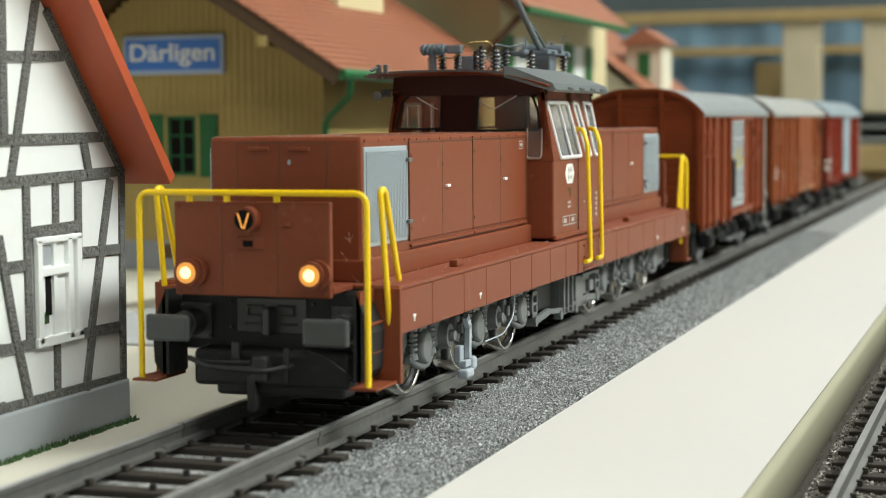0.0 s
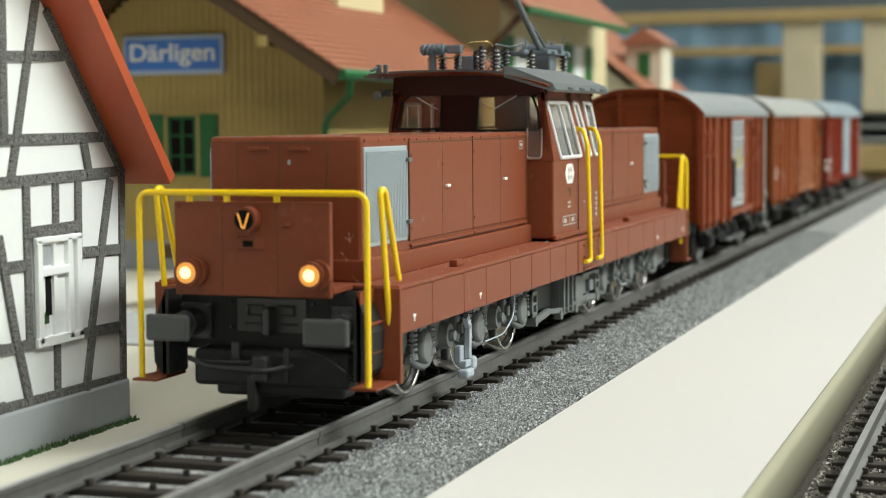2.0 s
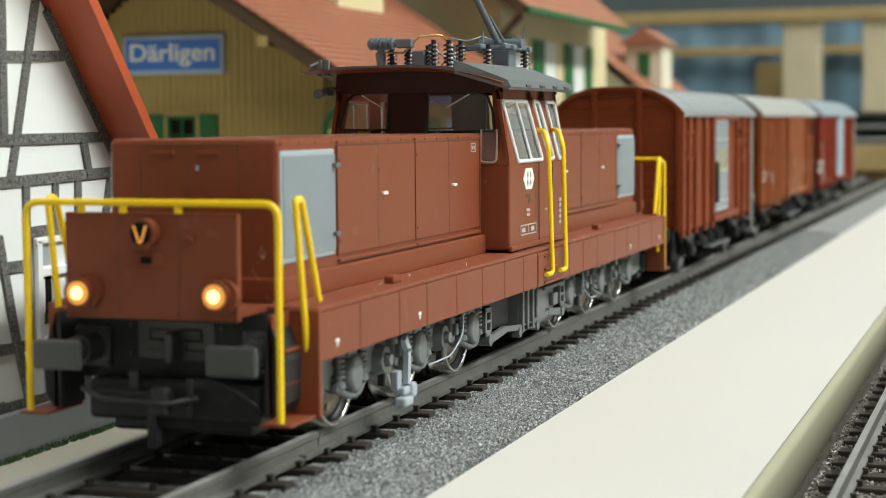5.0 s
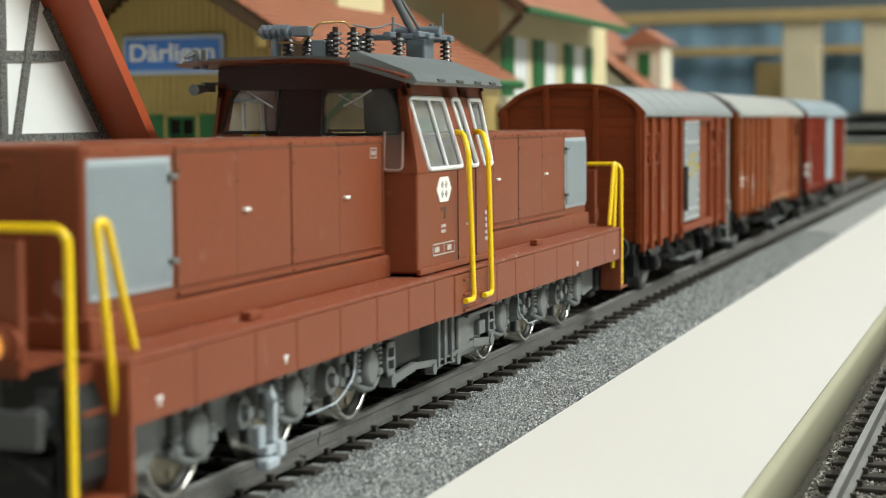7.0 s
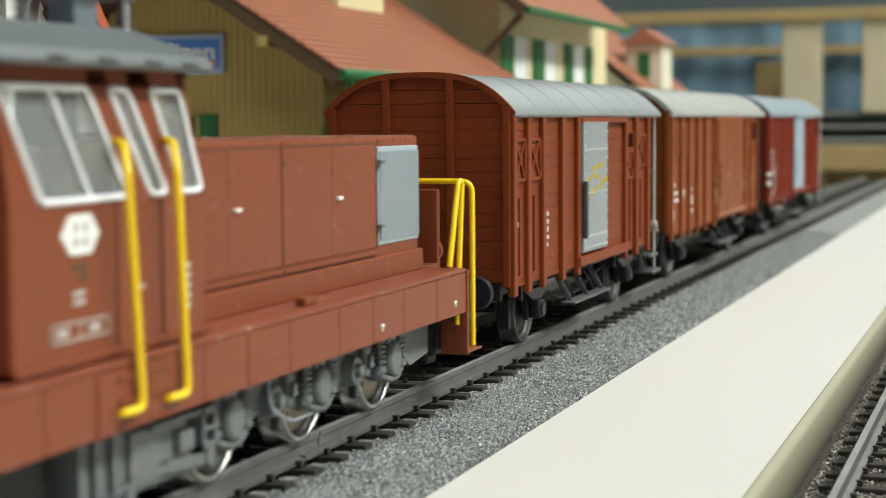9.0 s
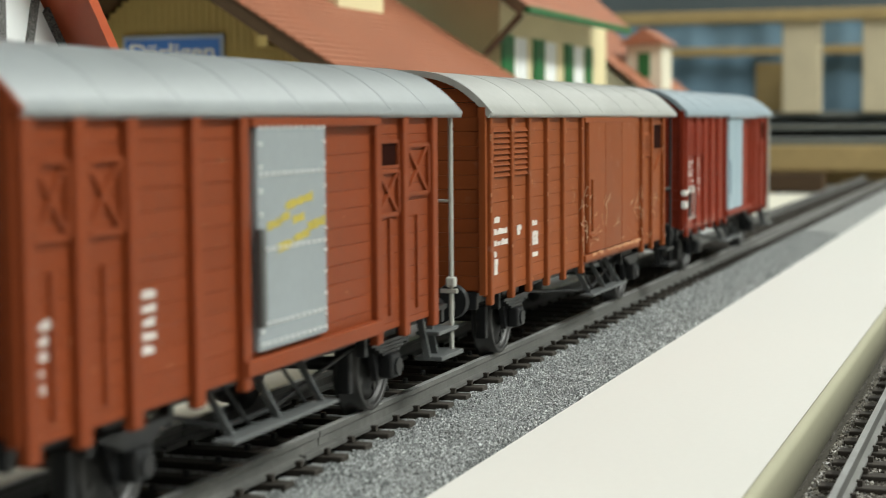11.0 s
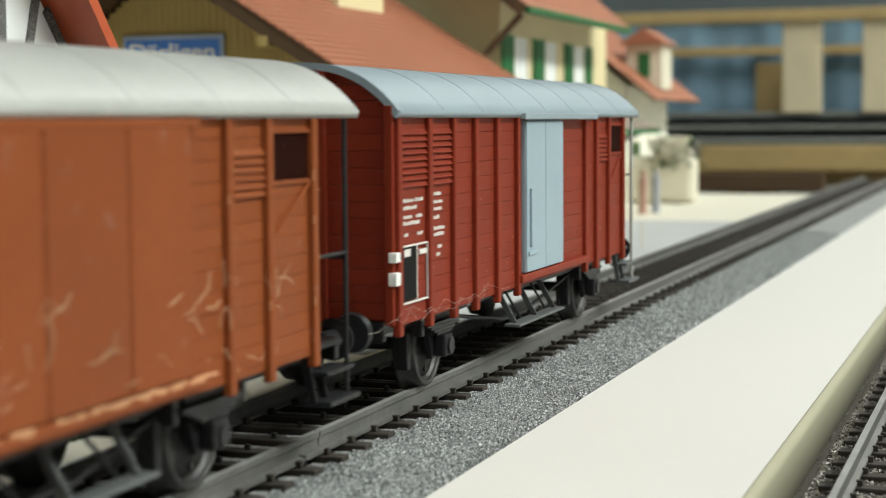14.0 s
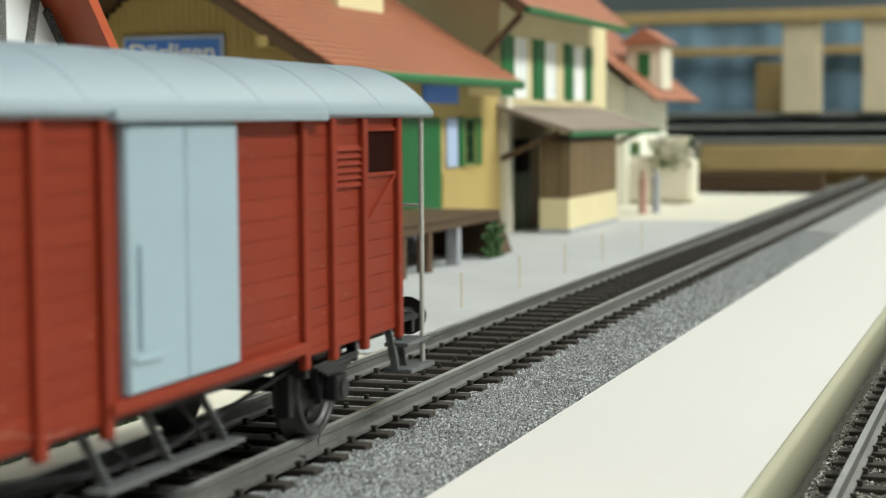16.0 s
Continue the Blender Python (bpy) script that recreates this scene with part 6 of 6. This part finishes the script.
    pr = part("porch_roof", G().prism(vs, "y", 395, 545), tile, st, "weathered brown porch roof")
    part("porch_gutter", G().box(-64.4, -63.0, 395, 545, 29.6, 31.2, 0.3), GREEN, pr)
    for k in range(12):
        y = 395 + k * 12.5
        part("roof_sheet", G().prism([(-91, 40.7), (-63.6, 31.7), (-63.6, 32.0), (-91, 41.0)], "y", y + 0.3, y + 12.2), tile, pr)
    po = part("porch", G().box(-77.0, -66.0, 400.5, 474, -5, 8.0, 0.4), CREAM, st, "cream porch base with brown timber above")
    # Core coloured near black to put shade into the gaps between slats.
    part("porch_timber", G().box(-76.6, -66.4, 401.0, 473.6, 8.0, 30.5, 0.3), mat("porch_gap_shade", (0.03, 0.018, 0.009), 0.7, vary=0.2), st)
    SLAT = mat("weathered_porch_slat", (0.20, 0.135, 0.065), 0.7, vary=0.25, random_tone=0.4)
    for k in range(16):
        y = 402 + k * 4.5
        part("porch_slat", G().box(-66.6, -65.7, y, y + 2.7, 8.2, 28.0, 0.12), SLAT, po)
    for k in range(5):
        x = -76.4 + k * 2.0
        part("porch_slat", G().box(x, x + 1.3, 400.4, 401.2, 8.2, 28.0, 0.12), SLAT, po)
    part("porch_plinth", G().box(-77.4, -65.6, 400.0, 474.4, -5, -2.8, 0.2), DOCK, po)
    for y in (398, 541):
        part("porch_brace", G().quadbar((-69, y, 31.2), (-90, y, 22.0), 1.8, (0, 1, 0), 1.8), BROWNWOOD, pr)


def far_house():
    h = thing("far_house", "pale rendered model house with terracotta roof", "house", (-112, 650, -5))
    part("wall", G().prism([(-175, -5), (-96, -5), (-96, 52), (-135, 84), (-175, 52)], "y", 622, 720), mat("white_render", (0.84, 0.83, 0.72), 0.6, vary=0.06), h)
    tile_slope(h, -80, 44.0, -135, 88, 612, 726, 10)
    tile_slope(h, -190, 44.0, -135, 88, 612, 726, 5)
    d = part("dormer", G().box(-102, -84, 648, 672, 50, 72, 0.4), CREAM2, h, "cream dormer")
    part("dormer_roof", G().prism([(-105, 72), (-81, 72), (-93, 80)], "y", 644, 676), TILE, d)
    part("dormer_window", G().box(-96, -90, 647.4, 648.2, 56, 68, 0.2), GREEN, d)
    part("window", G().box(-120, -112, 621.3, 622.2, 38, 47, 0.2), mat("red_brown_shutter", (0.30, 0.07, 0.02), 0.6), h)
    part("shutter", G().box(-111.5, -105.5, 621.3, 622.2, 37, 48, 0.2), GREEN, h)
    shutter_window(h, (-96, 640, 8), 9, 16, "x", (-1, 1))


def yard():
    g = G().box(-103, -64, 628, 640, -5, 18, 3.5)
    solid("garden_wall", g, CREAM2, "pale rendered garden wall", "wall", (-86, 634, -5))
    g = G()
    rnd = random.Random(6)
    for i in range(260):
        x, y, z = rnd.gauss(-76, 4.5), rnd.gauss(632, 4.0), rnd.uniform(12, 27)
        r = rnd.uniform(0.8, 1.9)
        a = Vector((rnd.gauss(0, 1), rnd.gauss(0, 1), rnd.gauss(0, 1))).normalized()
        b = a.orthogonal().normalized() * r
        c = a.cross(b)
        p = Vector((x, y, z))
        g.raw([p + b, p + c, p - b, p - c], [(0, 1, 2, 3)])
    bush = thing("bush", "small green flock bush with pale flowers", "bush", (-76, 632, 12))
    part("leaves", g, MOSS, bush)
    g = G()
    for i in range(420):
        p = Vector((rnd.gauss(-76, 4.0), rnd.gauss(629, 3.5), rnd.uniform(16, 27)))
        g.cyl(p, p + Vector((0, -0.8, 0.4)), 0.9, 5, 0.5)
    tagged(part("blossom", g, CREAM2, bush, "pale flower clumps"), kind="stuff")
    for x, y, c in ((-70, 540, (0.42, 0.25, 0.2)), (-66, 548, (0.3, 0.32, 0.36))):
        g = G().cyl((x, y, -5), (x, y, 3), 1.9, 10, 1.5).cyl((x, y, 3), (x, y, 10.5), 1.7, 10, 2.0).cyl((x, y, 10.7), (x, y, 13.6), 1.2, 10, 1.1)
        solid("figurine", g, mat("figurine_paint_%d" % int(-x), c, 0.7, vary=0.3), "tiny painted platform figurine", "figurine", (x, y, -5), "figurines on the platform")
    for k, y in enumerate((165.0, 209.0, 251.0, 293.0, 345.0)):
        g = G().cyl((-28.0, y, -5), (-28.0, y, 3.0), 0.2, 6).cyl((-28.0, y, 2.6), (-28.0, y, 3.2), 0.3, 6)
        solid("fence_stake", g, PALEWOOD, "thin grey stake at the pavement's edge", "stake", (-28.0, y, -5), "fence stakes")


# ---- the far end of the room: open benchwork ----
def benchwork():
    b = thing("benchwork", "pine benchwork frame with pale posts and dark deck", "benchwork", (0, 1300, -950))
    part("deck", G().box(-420, 300, 1040, 1420, 4, 12, 1), DARKDECK, b, "dark grey track deck")
    for z0, z1, y in ((16, 20, 1120), (26, 30, 1200), (36, 41, 1290)):
        part("deck_layer", G().box(-420, 300, y, 1420, z0, z1, 1), DARKDECK, b)
    part("front_beam", G().box(-127, 60, 985, 1000, 0, 17, 1), PINE, b, "pine front beam")
    part("low_beam", G().box(-127, -42, 975, 984, -14, -1, 1), BROWNWOOD, b)
    part("back_beam", G().box(-480, 360, 1000, 1040, -10, 6, 1), PINE, b)
    for x0, x1 in ((-112, -81), (-46, -16), (40, 70)):
        part("post", G().box(x0, x1, 1286, 1310, 40, 118, 1), PALEWOOD, b, "pale pine post")
    part("inner_post", G().box(-143, -118, 1340, 1356, 40, 84, 1), PINE, b)
    part("top_beam", G().box(-480, 360, 1280, 1300, 117, 127, 1), PINE, b, "pine top beam")
    part("mid_beam", G().box(-480, 360, 1370, 1384, 92, 100, 1), PINE, b)
    part("upper_deck", G().box(-480, 360, 1384, 1396, 128, 175, 1), mat("blue_grey_fascia", (0.10, 0.125, 0.135), 0.6, vary=0.15, scale=10), b)
    for x in (-400, -150, 150):
        part("leg", G().box(x - 20, x + 20, 1340, 1380, -950, 4, 1), PINE, b)
    cloth = thing("drape", "hanging blue cloth drape with folds", "drape", (0, 1392, 12))
    for i, (xa, xb) in enumerate(((-470, -250), (-252, -100), (-102, 30), (28, 350))):
        n = 40
        pts = []
        for k in range(n + 1):
            x = xa + (xb - xa) * k / n
            pts.append((x, 1390 + i % 2 * 4 + 2.2 * math.sin(x * 0.07 + i) + 1.2 * math.sin(x * 0.19)))
        pts += [(x, y + 2) for x, y in pts[::-1]]
        part("cloth_panel", G().prism(pts, "z", 12, 131, True), BLUECLOTH, cloth)
    for x in (-500, -30, 380):
        for y in (-500, 600):
            solid("bench_leg", G().box(x - 25, x + 25, y - 25, y + 25, -950, -30, 2), PINE, "square pine bench leg", "leg", (x, y, -950), "bench legs")


def motions(vehicles):
    rows = RUN
    for ob, y in vehicles:
        walk(ob, [(t, pose(0, (y - s) * MM, 0)) for t, s in rows])
    # each wheel turns with the way run; rows dense enough to stay under a quarter turn
    ts = [k / 10 for k in range(161)]
    tt, ss = [r[0] for r in RUN], [r[1] for r in RUN]
    for ob, p, r in WHEELS:
        kept, last = [], -99.0
        for t in ts:
            a = math.degrees(float(np.interp(t, tt, ss)) / r)
            if a - last > 48 or t in (0.0, 2.7, 16.0):
                kept.append((t, pose(p.x * MM, p.y * MM, p.z * MM, a, 0, 0)))
                last = a
        walk(ob, kept)


room()
boards()
main_track = track(0, 0, -160, 900, -144.9, 7.65, BALLAST, "model railway track with centre studs and grey ballast", (19.5, 25.2), -5)
side_track = track(74.6, -6.4, -160, 420, -144.9, 7.65, BALLAST2, "second model track on dark ballast below the platform", (17.0, 24.0), -12.6)
loco = locomotive()
wagon_a = wagon("goods_wagon", "rust-red covered goods wagon with grey riveted door", 214.4, 308.6, 318.4, W1, R1, [215.0, 222.6, 231.0, 242.6, 252.6, 288.2, 297.4, 308.0], (254.8, 272.0), 1, (235.0, 298.0))
wagon_b = wagon("goods_wagon", "orange-brown covered goods wagon with pale roof and scratches", 331.8, 452.9, 463.9, W2, R2, [332.6, 343.0, 352.2, 362.4, 372.4, 384.4, 432.0, 441.0, 452.2], (387.2, 423.4), 2, (352.0, 432.5))
wagon_c = wagon("goods_wagon", "crimson covered goods wagon with blue-grey door and roof", 477.2, 598.4, 608.9, W3, R3, [478.0, 489.2, 499.0, 508.3, 518.4, 528.6, 569.4, 577.2, 586.4, 597.6], (531.4, 552.6), 3, (500.5, 582.6))
timber_house()
station()
far_house()
yard()
benchwork()
sleepers(main_track, 0, 0, -144.9, 7.65, 136)
sleepers(side_track, 74.6, -6.4, -144.9, 7.65, 72)
GRIT1 = grit("grey_ballast_grit", ((0.03, 0.032, 0.032), (0.10, 0.105, 0.105), (0.17, 0.18, 0.18), (0.27, 0.28, 0.28), (0.60, 0.62, 0.62)))
GRIT2 = grit("dark_ballast_grit", ((0.02, 0.018, 0.015), (0.06, 0.05, 0.04), (0.10, 0.09, 0.075), (0.17, 0.155, 0.13), (0.3, 0.28, 0.25)))
grains("ballast", GRIT1, "loose grey ballast grit beside the rails", (15, 60, -4), [(10.8, 13.6, -3.38, -3.42, -60, 110), (13.6, 24.2, -3.42, -4.2, -60, 110), (13.6, 24.2, -3.42, -4.2, -60, 60), (24.2, 25.1, -4.2, -4.8, -60, 110)], 95000, 3, (0.10, 0.23))
grains("ballast", GRIT1, "loose grey ballast grit beside the rails", (15, 200, -4), [(10.8, 13.6, -3.38, -3.42, 110, 420), (13.6, 24.2, -3.42, -4.2, 110, 420), (24.2, 25.1, -4.2, -4.8, 110, 420)], 70000, 5, (0.15, 0.30))
grains("ballast", GRIT2, "dark ballast grit between the rails", (0, 0, -4), [(-12, 12.4, -3.75, -3.75, -60, 120)], 16000, 7, (0.2, 0.40))
grains("ballast", GRIT2, "dark ballast grit of the second track", (66, 40, -10), [(59.2, 62.0, -11.6, -10.0, -60, 140), (61.0, 88.0, -9.85, -9.85, -60, 140)], 34000, 9, (0.16, 0.36))
motions([(loco, LEN / 2), (wagon_a, (214.4 + 318.4) / 2), (wagon_b, (331.8 + 463.9) / 2), (wagon_c, (477.2 + 608.9) / 2)])
